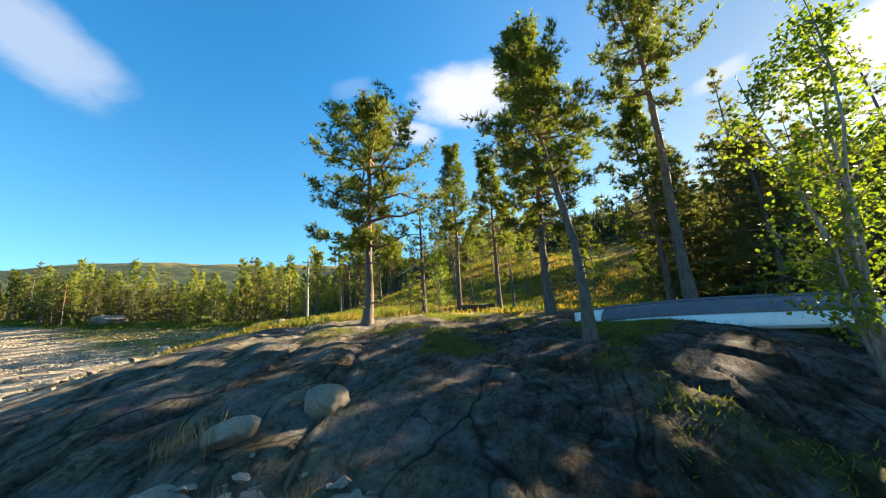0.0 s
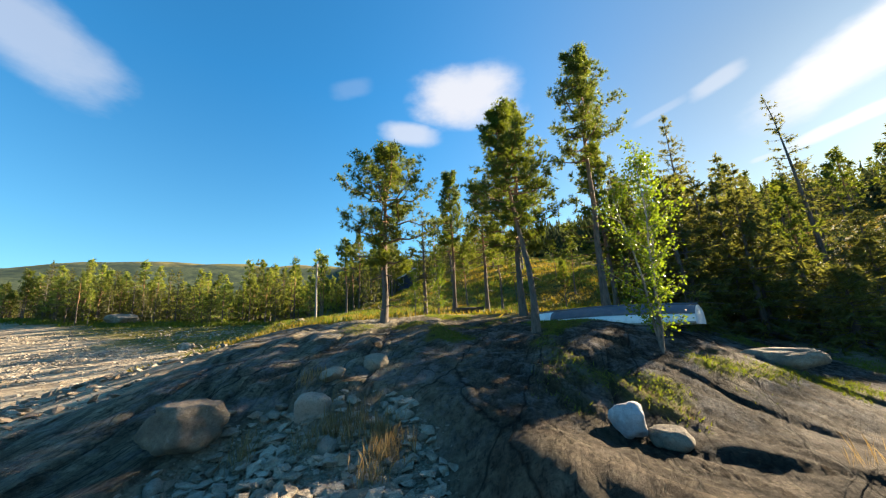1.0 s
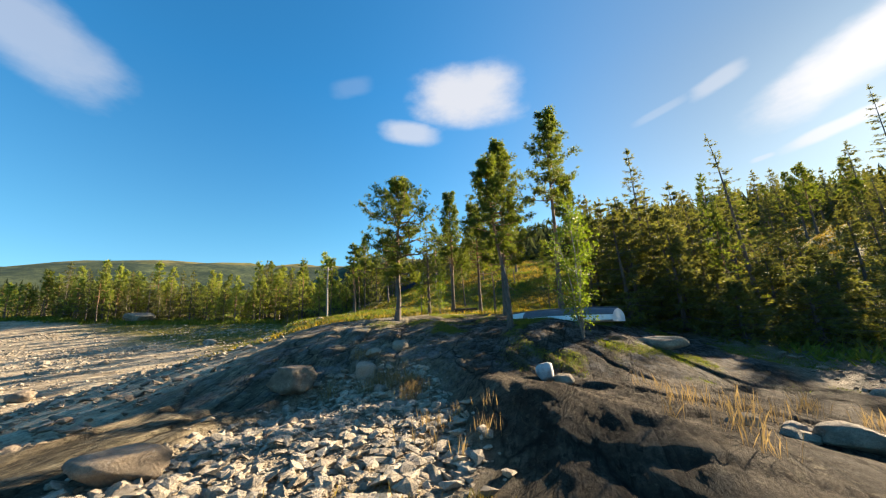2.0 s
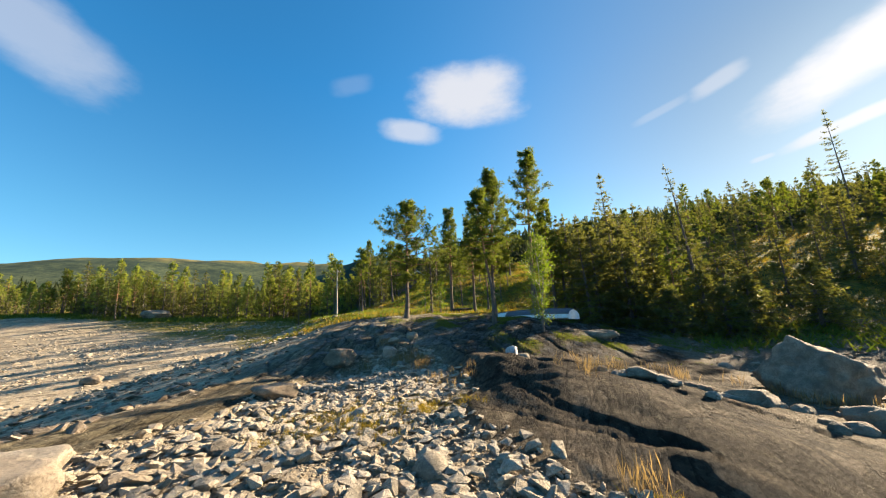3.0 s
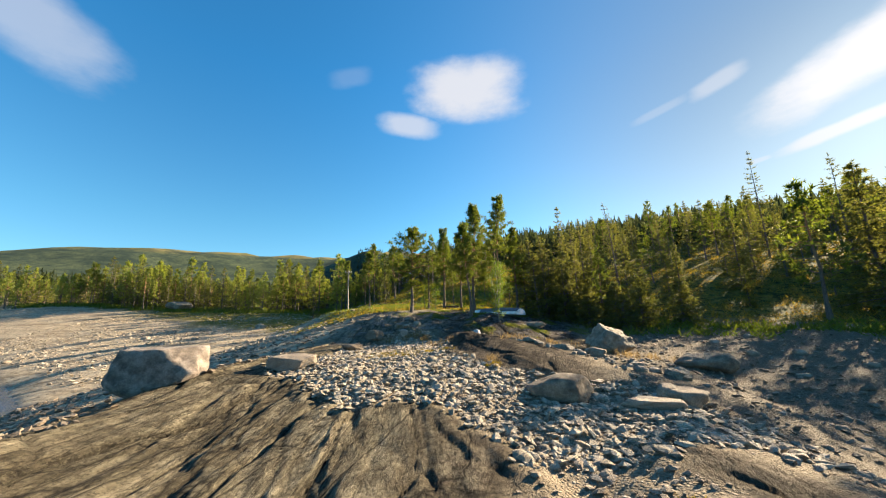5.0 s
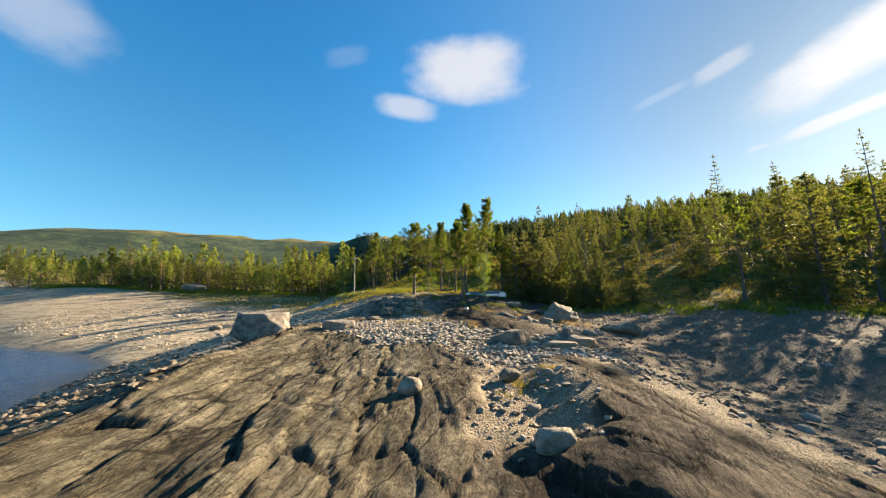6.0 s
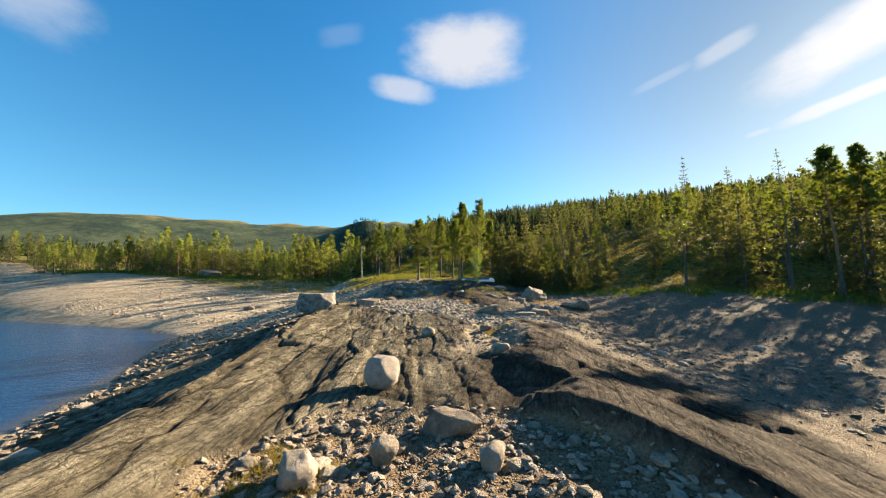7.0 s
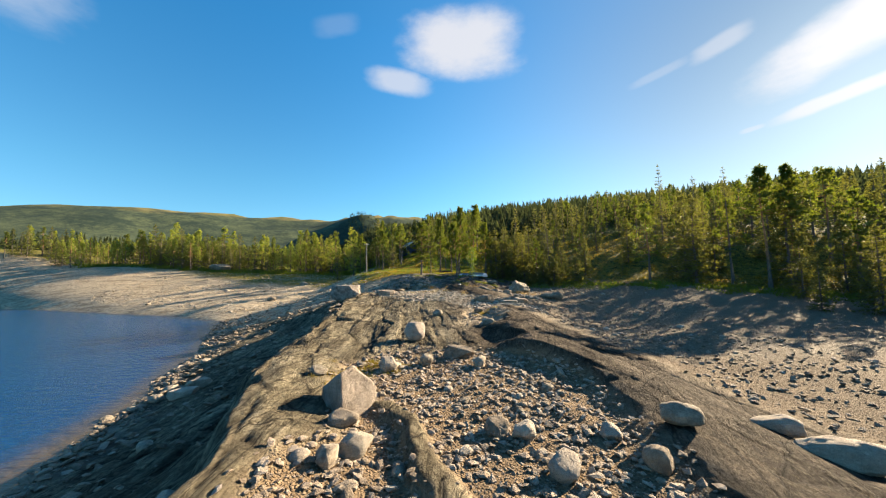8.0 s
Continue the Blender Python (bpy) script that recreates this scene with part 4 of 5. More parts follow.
plant("spruce_tree", spruce(18, 6.6, 0.75, 20, 5, 5, 7, 0.26), -1.1, 16.0, "small dark pointed spruce on the knoll", "spruce", KNOLL)
plant("birch_tree", leaf_tree(19, 4.9, 4, 1.3, 5200, 0.062, None, None, 0.05), 4.8, 3.9,
      "young birch with bright green leaves beside the boat", "birch", KNOLL)
plant("birch_tree", leaf_tree(20, 3.2, 3, 0.7, 1500, 0.07), -0.3, 14.8, "small birch sapling with thin crooked stems", "birch", KNOLL)
plant("birch_tree", leaf_tree(21, 3.4, 2, 0.7, 1300, 0.07), -1.6, 14.2, "small birch sapling under the pines", "birch", KNOLL)
plant("spruce_tree", spruce(22, 12.4, 1.35, 30, 5, 5, 7, 0.32, 0.2, 0.25, 0.15, (-0.6, 0.3)), 19.9, 13.1,
      "tall thin spruce with sparse ragged branches", "spruce")
plant("spruce_tree", spruce(23, 12.6, 1.9, 26, 7, 6, 7, 0.36), 14.6, 15.1, "full green spruce at the edge of the wood", "spruce")
plant("spruce_tree", spruce(24, 16.0, 1.5, 30, 5, 5, 7, 0.36, 0.25, 0.25), 38.3, -2.4, "tall ragged half-dead spruce over the wood", "spruce")
plant("pine_tree", pine(25, 15.5, 0.6, 2.6, 60, 5, 5, 9, 0.36, (0, 0), 0.2, 0.4), 41.5, -4.3, "tall pine with a flat rounded crown", "pine")
plant("pine_tree", pine(26, 15.5, 0.55, 2.3, 56, 5, 5, 9, 0.36, (0, 0), 0.2, 0.4), 44.5, -4.6, "tall pine with a rounded crown", "pine")
plant("spruce_tree", spruce(27, 17.0, 2.2, 26, 6, 6, 7, 0.42), 49.8, 25.3, "tall broad spruce standing above the wood", "spruce")
plant("spruce_tree", spruce(28, 14.0, 2.0, 26, 6, 6, 7, 0.42, 0.1, 0.2), 47.9, 14.0, "tall spruce standing above the wood", "spruce")
plant("pine_tree", pine(29, 14.0, 0.55, 1.5, 40, 5, 4, 9, 0.32, (0, 0), 0.15), -15.4, 56.3, "tall slim pine with a long bare trunk", "pine")
plant("pine_tree", pine(30, 12.5, 0.5, 1.6, 40, 5, 4, 9, 0.32, (0, 0), 0.15), -16.6, 57.0, "tall slim pine with a long bare trunk", "pine")
plant("pine_tree", pine(31, 12.0, 0.4, 2.0, 40, 5, 4, 9, 0.34, (0.5, 0), 0.15), -22.6, 57.9, "pine with a dark spreading crown", "pine")

for k, (x, y, h) in enumerate(((9.6, 9.4, 5.6), (10.8, 10.6, 6.2), (12.2, 9.2, 5.4), (13.2, 11.2, 6.4), (14.6, 9.6, 5.6), (11.6, 12.4, 6.6), (15.8, 11.8, 6.8), (17.2, 9.4, 6.4), (18.4, 7.4, 5.8), (16.6, 7.0, 5.0), (13.6, 7.6, 4.6), (19.6, 9.2, 6.8), (21.5, 6.6, 6.6), (10.6, 14.6, 7.5), (12.6, 16.6, 8.0), (16.6, 14.4, 8.4), (17.2, 18.0, 9.0), (13.6, 19.2, 8.6), (19.6, 16.4, 9.0), (22.0, 13.0, 8.4), (12.5, 14.2, 7.4), (15.0, 15.8, 8.0), (13.8, 13.2, 7.0), (14.6, 12.0, 6.6), (18.0, 14.9, 8.0), (9.4, 13.0, 6.6))):
    plant("spruce_tree", spruce(70 + k, (1.12 if x < y + 3.2 else 0.6) * h, 1.75, 20, 8, 7, 7, 0.38, 0.03, fat=0.1), x, y, "low bushy spruce behind the knoll at the wood's edge", "spruce")

# the woods: a few grown forms, repeated
rng = np.random.RandomState(5)
WOOD = {
    "pine_tree": [pine(40 + k, 9.0, c, w, 26, 4, 3, 6, 0.42, (0.2, 0.1), 0.13, 0.5, 2) for k, (c, w) in enumerate(((0.25, 1.9), (0.4, 1.6), (0.15, 1.9), (0.5, 1.5)))],
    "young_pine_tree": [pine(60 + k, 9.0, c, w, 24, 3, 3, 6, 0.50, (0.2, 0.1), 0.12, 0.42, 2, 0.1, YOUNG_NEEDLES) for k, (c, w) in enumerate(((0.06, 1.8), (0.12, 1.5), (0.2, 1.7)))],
    "spruce_tree": [spruce(50 + k, 9.0, w, 22, 6, 4, 6, 0.52, 0.05, fat=0.11) for k, w in enumerate((2.0, 1.6, 2.3))] + [spruce(55 + k, 9.0, w, 26, 8, 6, 7, 0.42, 0.04, fat=0.11) for k, w in enumerate((1.9, 1.5, 2.2))],
}
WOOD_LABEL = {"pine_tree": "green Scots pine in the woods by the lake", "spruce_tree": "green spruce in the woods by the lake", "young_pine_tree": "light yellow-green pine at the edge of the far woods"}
first, own = {}, {}
spots = []


def wood_here(x, y):
    """Chance of a tree: dense woods right and left, an open heath behind the knoll."""
    e = edge_in(x, y)
    if 13 < x < 30 and y < 12 and x > 1.1 * (y + 6):
        return 0.0
    right = x > 10 + 0.55 * max(y - 12, 0) and e > np.interp(x, [9, 20, 34, 46, 60, 80], [-8.5, -8.0, -7.0, -6.0, -7, -8])
    left = x < -8 and y > 66 - 0.08 * x + 6 * vnoise(np.array(x * 0.1), np.array(3.0))
    middle = -14 < x <= 14 and y > 34
    if middle and abs(x + 0.085 * (y + 15)) < 3 and y < 84:
        return 0.0
    if right:
        return 0.9 if e > 26 else (1.0 if e < 4 else 0.45) if y < 22 else 0.14
    if left:
        return 1.0 if vnoise(np.array(x * 0.13), np.array(y * 0.05 + 9)) > -0.35 else 0.15
    if middle:
        return 0.05 if y < 64 else 0.8
    return 0.06 if (-30 < x < -8 and y > 48) else 0.0


for count, x0, x1, y0, y1, apart in ((92, 12, 84, -24, 44, 4.6), (75, 14, 100, 10, 90, 4.0), (56, -14, 24, 40, 95, 2.3), (370, -150, -8, 48, 98, 2.0)):
    tries = got = 0
    while got < count and tries < 30000:
        tries += 1
        x, y = rng.uniform(x0, x1), rng.uniform(y0, y1)
        if np.degrees(np.arctan2(abs(x), y + 46)) > 62 or rng.rand() > wood_here(x, y):
            continue
        if any((x - a) ** 2 + (y - b) ** 2 < apart ** 2 for a, b in spots):
            continue
        spots.append((x, y))
        got += 1
# tall trees beyond the flats, whose shadows fall across them
spots += [(36.5, -13.5), (40, -15.5), (44, -18), (39.5, -9.5), (44.5, -12), (49, -20), (50, -14), (54.5, -17), (48, -7), (55, -10), (60, -20), (61, -13), (42.5, -21.5), (53, -24), (38.5, -25.5), (44, -28), (50, -30), (40, -31), (35.5, -28), (56, -31)]
# scattered pines on the open heath, whose shadows reach the beach
HEATH_PINES = [(2.4, 30.5), (4.9, 24.5), (7.4, 30.0), (9.6, 36.0), (-8.9, 45.0), (1.4, 47.0), (6.2, 42.0), (4.4, 53.0), (9.8, 23.0), (12.8, 28.5), (11.6, 43.5), (-11.5, 50.5), (8.4, 49.5), (13.6, 35.5), (-13.5, 42.0), (11.4, 18.6), (-9.6, 58.0)]
spots += HEATH_PINES
for x, y in spots:
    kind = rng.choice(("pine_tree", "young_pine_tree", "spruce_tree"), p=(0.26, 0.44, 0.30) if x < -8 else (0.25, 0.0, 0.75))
    k = rng.randint(3)
    if kind == "spruce_tree" and x > 10 and edge_in(x, y) < 12:
        k += 3
    if (x, y) in HEATH_PINES:
        kind, k = "pine_tree", 3
    size = (0.6 + 0.75 * rng.rand() ** 0.8) * (1 - 0.28 * (8 < y < 40 and x < 46)) * (0.75 + 0.25 * sstep(-9, 2, edge_in(x, y))) * (1 + 0.22 * sstep(24, 34, x) * sstep(14, 2, y)) if x > -8 else 0.86 * ((rng.uniform(0.75, 1.35) + 0.5 * rng.rand() ** 2) - 0.1 * (x > -40))
    if x < -8:
        size *= 0.92 + 0.38 * float(vnoise(np.array(x * 0.09 + 3), np.array(y * 0.06)))
    m = pose(x, y, z_at(x, y) - 0.1, 0, 0, rng.uniform(0, 360))
    if (kind, k) not in first:
        own[kind, k] = size
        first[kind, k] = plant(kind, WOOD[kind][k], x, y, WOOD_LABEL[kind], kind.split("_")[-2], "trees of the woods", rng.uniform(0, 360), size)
    else:
        first[kind, k].scale = (size, size, size)
        copy_thing(first[kind, k], m)
for key, size in own.items():
    first[key].scale = (size, size, size)


def far_woods():
    """The closed woods on the slopes behind, as one mass of small conifers."""
    rs = np.random.RandomState(61)
    soup = Soup()
    n = 29000
    az = np.radians(rs.uniform(-62, 66, n))
    d = 75 + 800 * rs.rand(n) ** 0.9
    x, y = d * np.sin(az), d * np.cos(az) - 30
    e = edge_in(x, y)
    deg = np.degrees(az)
    keep = ((e > 30) & (deg > -14) & (d > 112) & ((y > 88) | (x > 16))) | ((deg <= -14) & (y > 112) & (d < 420)) | ((deg > -22) & (deg < 0) & (d > 420) & (d < 660))
    keep &= rs.rand(n) < np.where(d > 300, 0.8, 0.62)
    x, y, d = x[keep], y[keep], d[keep]
    z = height(x, y)
    h = rs.uniform(4.5, 10.5, len(x))
    w = h * rs.uniform(0.12, 0.2, len(x))
    rings = 5
    for r in range(rings):
        t0 = 0.12 + 0.82 * r / rings
        zz = z + h * t0
        rr = w * (1 - t0) * 1.5 + 0.15
        for j in range(4):
            a = rs.uniform(0, 6.283, len(x))
            wdt = 0.75
            p0 = np.stack([x, y, zz + h * 0.22], 1)
            p1 = np.stack([x + rr * np.cos(a), y + rr * np.sin(a), zz - 0.02 * h], 1)
            p2 = np.stack([x + rr * np.cos(a + wdt), y + rr * np.sin(a + wdt), zz + rs.uniform(-0.05, 0.05, len(x)) * h], 1)
            v = np.stack([p0, p1, p2], 1).reshape(-1, 3)
            soup.add(v, np.arange(len(v)).reshape(-1, 3))
    tagged(new("far_woods", soup.mesh("far_woods", FAR_NEEDLES)), "dense dark green conifer woods on the slopes", "woods", kind="stuff")


far_woods()

# ======================= boulders and stones =======================


def ico(level):
    bm = bmesh.new()
    bmesh.ops.create_icosphere(bm, subdivisions=level, radius=1.0)
    v = np.array([p.co[:] for p in bm.verts])
    f = np.array([[p.index for p in q.verts] for q in bm.faces])
    bm.free()
    return v, f


ICO = {k: ico(k) for k in (1, 2, 3, 4, 5)}


def stone_shape(seed, level, planes=9, round_off=0.25, rough=0.04, flat_top=None, cuts=None):
    """A broken stone about two units across: a ball cut by planes, with worn edges."""
    rs = np.random.RandomState(seed)
    v, f = ICO[level]
    n = rs.normal(size=(planes, 3))
    n /= np.linalg.norm(n, axis=1)[:, None]
    d = rs.uniform(0.55, 0.92, planes)
    if cuts:
        n = np.vstack([n[:3], [c[:3] for c in cuts]])
        n /= np.linalg.norm(n, axis=1)[:, None]
        d = np.r_[d[:3] * 0 + 0.92, [c[3] for c in cuts]]
    if flat_top:
        n = np.vstack([n, (0.06, -0.04, 1.0), (0.0, 0.0, -1.0)])
        d = np.r_[d, flat_top, 0.7]
    dots = v @ n.T
    k = 10 / max(round_off, 0.02)
    reach = np.where(dots > 0.05, d[None] / np.maximum(dots, 0.05), 9.0)
    r = -np.log(np.exp(-k * np.minimum(reach, 3.0)).sum(1) + math.exp(-k * 1.0)) / k
    p = v * r[:, None]
    if rough > 0:
        off = rs.rand(3) * 50
        bump = np.array([noise.fractal(Vector(q * 1.6 + off), 0.85, 2.0, 7) for q in p])
        p = p * (1 + rough * bump)[:, None]
    return p, f


def boulder(name, seed, x, y, size, turn, label, mat=None, sink=0.18, planes=9, worn=0.22, rough=0.10, flat_top=None, tilt=(0, 0), level=0, category="boulder", cuts=None):
    level = level or (5 if max(size) > 1.4 else 4)
    p, f = stone_shape(seed, level, planes, worn, rough, flat_top, cuts)
    p = p * (np.array(size) / (p.max(0) - p.min(0)))
    rot = np.array(Euler((radians(tilt[0]), radians(tilt[1]), radians(turn))).to_matrix())
    p = p @ rot.T
    p[:, 2] -= p[:, 2].min()
    ob = new(name, mesh_of(name, p, f, mat or STONE, True))
    r = 0.3 * min(size[0], size[1])
    low = 0.5 * (z_at(x, y) + min(z_at(x + a, y + b) for a, b in ((0, 0), (r, 0), (-r, 0), (0, r), (0, -r))))
    ob.location = (x, y, low - sink * size[2])
    return tagged(ob, label, category)


SAND_STONE = stone_material("sand_stone", (0.165, 0.138, 0.10), (0.35, 0.295, 0.215), (0.54, 0.47, 0.365))
BOULDERS = (
    # name, seed, x, y, size, turn, label, material, more
    ("boulder", 101, -4.85, 2.75, (1.4, 1.0, 0.88), 0, "angular brown-grey boulder on the rock shelf", BROWN_STONE, dict(worn=0.08, rough=0.17, cuts=((0.1, 0.05, 1.0, 0.5), (0.85, -0.45, 0.2, 0.6), (-0.3, -0.9, 0.15, 0.62), (-0.9, 0.1, 0.35, 0.66), (0.5, -0.8, 0.4, 0.66), (0, 0.95, 0.2, 0.7)))),
    ("boulder", 102, -2.75, 3.2, (0.74, 0.6, 0.58), 40, "smooth pale rounded stone among dry grass", PALE_STONE, dict(planes=5, worn=0.7)),
    ("boulder", 103, -1.8, 4.9, (0.62, 0.5, 0.42), 10, "bluish rounded stone in the shade of the knoll", STONE, dict(planes=6, worn=0.5)),
    ("boulder", 104, -2.6, 4.2, (0.6, 0.45, 0.35), 60, "grey angular stone on dark ground", STONE, {}),
    ("boulder", 105, 2.75, 1.75, (0.58, 0.56, 0.58), 20, "white angular quartz stone in the gully", QUARTZ, dict(planes=9, worn=0.2)),
    ("boulder", 106, 3.1, 1.4, (0.58, 0.38, 0.36), 120, "smooth grey oval stone beside the white one", STONE, dict(planes=4, worn=0.8)),
    ("boulder", 107, 9.5, -3.7, (2.6, 2.1, 1.9), 0, "large grey boulder with a sharp crest beside dry grass", STONE, dict(worn=0.14, rough=0.2, sink=0.16, cuts=((0.45, -0.3, 0.85, 0.5), (-0.8, -0.25, 0.5, 0.6), (-0.1, -0.95, 0.25, 0.74), (0.55, -0.8, 0.3, 0.72), (-0.2, 0.8, 0.55, 0.6), (0.95, -0.1, 0.25, 0.85)))),
    ("boulder", 108, 4.0, -11.5, (2.2, 1.5, 0.95), -8, "large smooth brown boulder lying on gravel", BROWN_STONE, dict(planes=5, worn=0.7, rough=0.05)),
    ("boulder", 109, -9.9, -10.4, (3.0, 1.7, 1.75), 12, "large pale pinkish boulder with a rounded end", GRANITE, dict(worn=0.16, rough=0.09, cuts=((0.05, 0.0, 1.0, 0.52), (0.1, -1.0, 0.1, 0.62), (0.95, -0.2, 0.2, 0.86), (-0.9, -0.3, 0.3, 0.8), (0.7, -0.6, 0.5, 0.72), (0, 0.95, 0.2, 0.66)))),
    ("boulder", 110, -6.2, -8.2, (2.0, 1.25, 0.75), 8, "flat-topped grey-brown slab of rock among stones", BROWN_STONE, dict(planes=9, worn=0.2, flat_top=0.5)),
    ("boulder", 111, -6.5, -7.5, (1.7, 1.0, 0.7), 5, "blocky grey stone at the edge of the stone field", STONE, dict(planes=9, worn=0.2, flat_top=0.55)),
    ("boulder", 112, -5.1, -2.5, (1.3, 0.85, 0.48), 20, "flat tan slab at the rim of the stone field", BROWN_STONE, dict(planes=9, worn=0.2, flat_top=0.5)),
    ("boulder", 113, -2.25, -26, (1.2, 1.1, 1.08), 30, "round granite boulder alone on the bare rock", GRANITE, dict(worn=0.4, rough=0.07, cuts=((0.35, -0.75, 0.45, 0.76), (-0.8, -0.35, 0.2, 0.8), (0.75, 0.4, 0.35, 0.82), (0.1, 0.1, 1.0, 0.8), (0.85, -0.5, -0.1, 0.82)), sink=0.05)),
    ("boulder", 114, -3.9, -34.1, (1.6, 1.45, 1.38), 0, "tall pointed pale boulder above the gravel", GRANITE, dict(worn=0.07, rough=0.06, sink=0.1, cuts=((0.72, -0.6, 0.28, 0.52), (-0.75, -0.62, 0.12, 0.56), (-0.5, 0.1, 0.85, 0.62), (0.6, 0.2, 0.75, 0.74), (0.4, 0.85, 0.3, 0.7), (0, 0, -1, 0.6)))),
    ("boulder", 115, -0.2, -28.7, (1.45, 0.8, 0.7), 6, "flat brown boulder half buried in gravel", BROWN_STONE, dict(planes=8, worn=0.4, flat_top=0.6)),
    ("boulder", 116, -1.65, -29.8, (0.62, 0.55, 0.62), 70, "rounded grey stone in the gravel", STONE, dict(planes=6, worn=0.5)),
    ("boulder", 117, -3.2, -30.5, (0.72, 0.65, 0.7), 15, "pale blocky stone in the gravel", PALE_STONE, dict(planes=8, worn=0.35)),
    ("boulder", 118, 0.6, -30, (0.7, 0.62, 0.55), 50, "pale angular stone in the gravel", PALE_STONE, dict(planes=9, worn=0.2)),
    ("boulder", 119, -6.6, -37.3, (0.75, 0.6, 0.75), 10, "pale angular stone at the foot of the slab", PALE_STONE, dict(planes=8, worn=0.2)),
    ("boulder", 120, 4.6, -36, (0.9, 0.7, 0.6), -30, "grey faceted stone on the dark slab", STONE, dict(planes=6, worn=0.3, sink=0.1)),
    ("boulder", 121, 12.5, -6.7, (2.6, 1.3, 1.0), -12, "dark low boulder on the gravel flat", BROWN_STONE, dict(planes=9, worn=0.25)),
    ("boulder", 122, 6, -12.7, (1.7, 0.7, 0.4), -25, "long thin slab of grey rock", STONE, dict(planes=8, worn=0.15, flat_top=0.5)),
    ("boulder", 123, 7.3, -12.3, (1.5, 1.0, 0.55), -10, "broken grey-brown slab among other slabs", BROWN_STONE, dict(planes=9, worn=0.15, flat_top=0.5)),
    ("boulder", 124, 7, -12, (1.0, 0.8, 0.5), 35, "broken brown stone among slabs", BROWN_STONE, dict(planes=9, worn=0.15)),
    ("boulder", 125, 8, -36.6, (1.9, 0.9, 0.75), -20, "long smooth pale boulder on the shore", PALE_STONE, dict(planes=4, worn=0.7)),
    ("boulder", 126, -13.6, -25.8, (1.2, 0.8, 0.5), 20, "flat pale slab on the shaded bank", PALE_STONE, dict(planes=8, worn=0.15, flat_top=0.5)),
    ("boulder", 127, -13.6, -27, (1.3, 0.7, 0.45), 40, "pale flat slab near the water", PALE_STONE, dict(planes=8, worn=0.15, flat_top=0.5)),
    ("boulder", 128, 6.4, -5.2, (0.95, 0.6, 0.45), -30, "dark broken block below the slab", STONE, dict(planes=10, worn=0.15)),
    ("boulder", 129, 7.4, -6.6, (1.0, 0.7, 0.5), -50, "dark angular block below the slab", STONE, dict(planes=10, worn=0.15)),
    ("boulder", 130, 5.2, -3.4, (0.8, 0.45, 0.4), -20, "grey broken block in a cleft of the slab", STONE, dict(planes=10, worn=0.15)),
    ("boulder", 140, 0.75, -35.8, (0.62, 0.5, 0.5), 20, "pale cracked stone in the gravel", PALE_STONE, dict(planes=8, worn=0.2)),
    ("boulder", 141, 0.2, -35.5, (0.7, 0.6, 0.5), 60, "brown rounded stone in the gravel", BROWN_STONE, dict(planes=6, worn=0.5)),
    ("boulder", 142, 1.2, -37.2, (0.72, 0.6, 0.62), 30, "brown rounded stone at the edge of the gravel", BROWN_STONE, dict(planes=6, worn=0.5)),
    ("boulder", 143, 3.2, -37.2, (0.75, 0.6, 0.55), 80, "brown smooth stone against the slab", BROWN_STONE, dict(planes=5, worn=0.6)),
    ("boulder", 144, -3.8, -35.3, (0.8, 0.6, 0.5), 10, "flat brown stone below the pointed boulder", BROWN_STONE, dict(planes=8, worn=0.3)),
    ("boulder", 145, 2.95, -35.8, (0.6, 0.5, 0.42), 50, "brown stone beside the slab", BROWN_STONE, dict(planes=7, worn=0.3)),
    ("boulder", 146, -5.4, -32.1, (0.62, 0.55, 0.45), 30, "rough grey stone on the bare slab", STONE, dict(planes=8, worn=0.4)),
    ("boulder", 147, -3.3, -30.3, (0.5, 0.45, 0.5), 0, "pale square stone in the gravel", PALE_STONE, dict(planes=8, worn=0.3)),
    ("boulder", 148, 7.9, -35.2, (1.1, 0.7, 0.6), -30, "dark rounded stone below the slab", STONE, dict(planes=6, worn=0.5)),
    ("boulder", 149, -3.2, -36.4, (0.85, 0.6, 0.55), 35, "grey-brown stone in the heap of stones", STONE, dict(planes=7, worn=0.35)),
    ("boulder", 150, -3.6, -37.0, (0.6, 0.5, 0.5), 75, "pale stone in the heap of stones", PALE_STONE, dict(planes=7, worn=0.3)),
    ("boulder", 131, 7.6, 4.2, (1.7, 0.8, 0.45), -15, "low grey stone beside the stern of the boat", STONE, dict(planes=6, worn=0.4)),
    ("boulder", 132, -72.5, 71.0, (6.5, 4.0, 3.0), 10, "dark rock at the edge of the far woods", STONE, dict(planes=9, worn=0.3)),
    ("boulder", 133, -29.5, 16.0, (1.6, 1.2, 0.9), 10, "tan boulder lying on the sandy beach", BROWN_STONE, dict(planes=8, worn=0.3)),
    ("boulder", 134, -32.0, 38.0, (2.0, 1.5, 1.0), 10, "pale boulder on the far part of the beach", PALE_STONE, dict(planes=8, worn=0.4)),
    ("boulder", 135, -0.9, -18.9, (0.75, 0.7, 0.6), 10, "grey rounded stone on bare rock", STONE, dict(planes=7, worn=0.4)),
    ("boulder", 136, 2.4, -17.9, (0.8, 0.55, 0.5), 30, "tan stone at the edge of a gravel pocket", BROWN_STONE, dict(planes=8, worn=0.3)),
    ("boulder", 137, 2.3, -22.2, (0.9, 0.6, 0.5), 15, "pale stone on the edge of the dark slab", PALE_STONE, dict(planes=8, worn=0.3)),
)
for name, seed, x, y, size, turn, label, mat, more in BOULDERS:
    boulder(name, seed, x, y, size, turn, label, mat, **more)


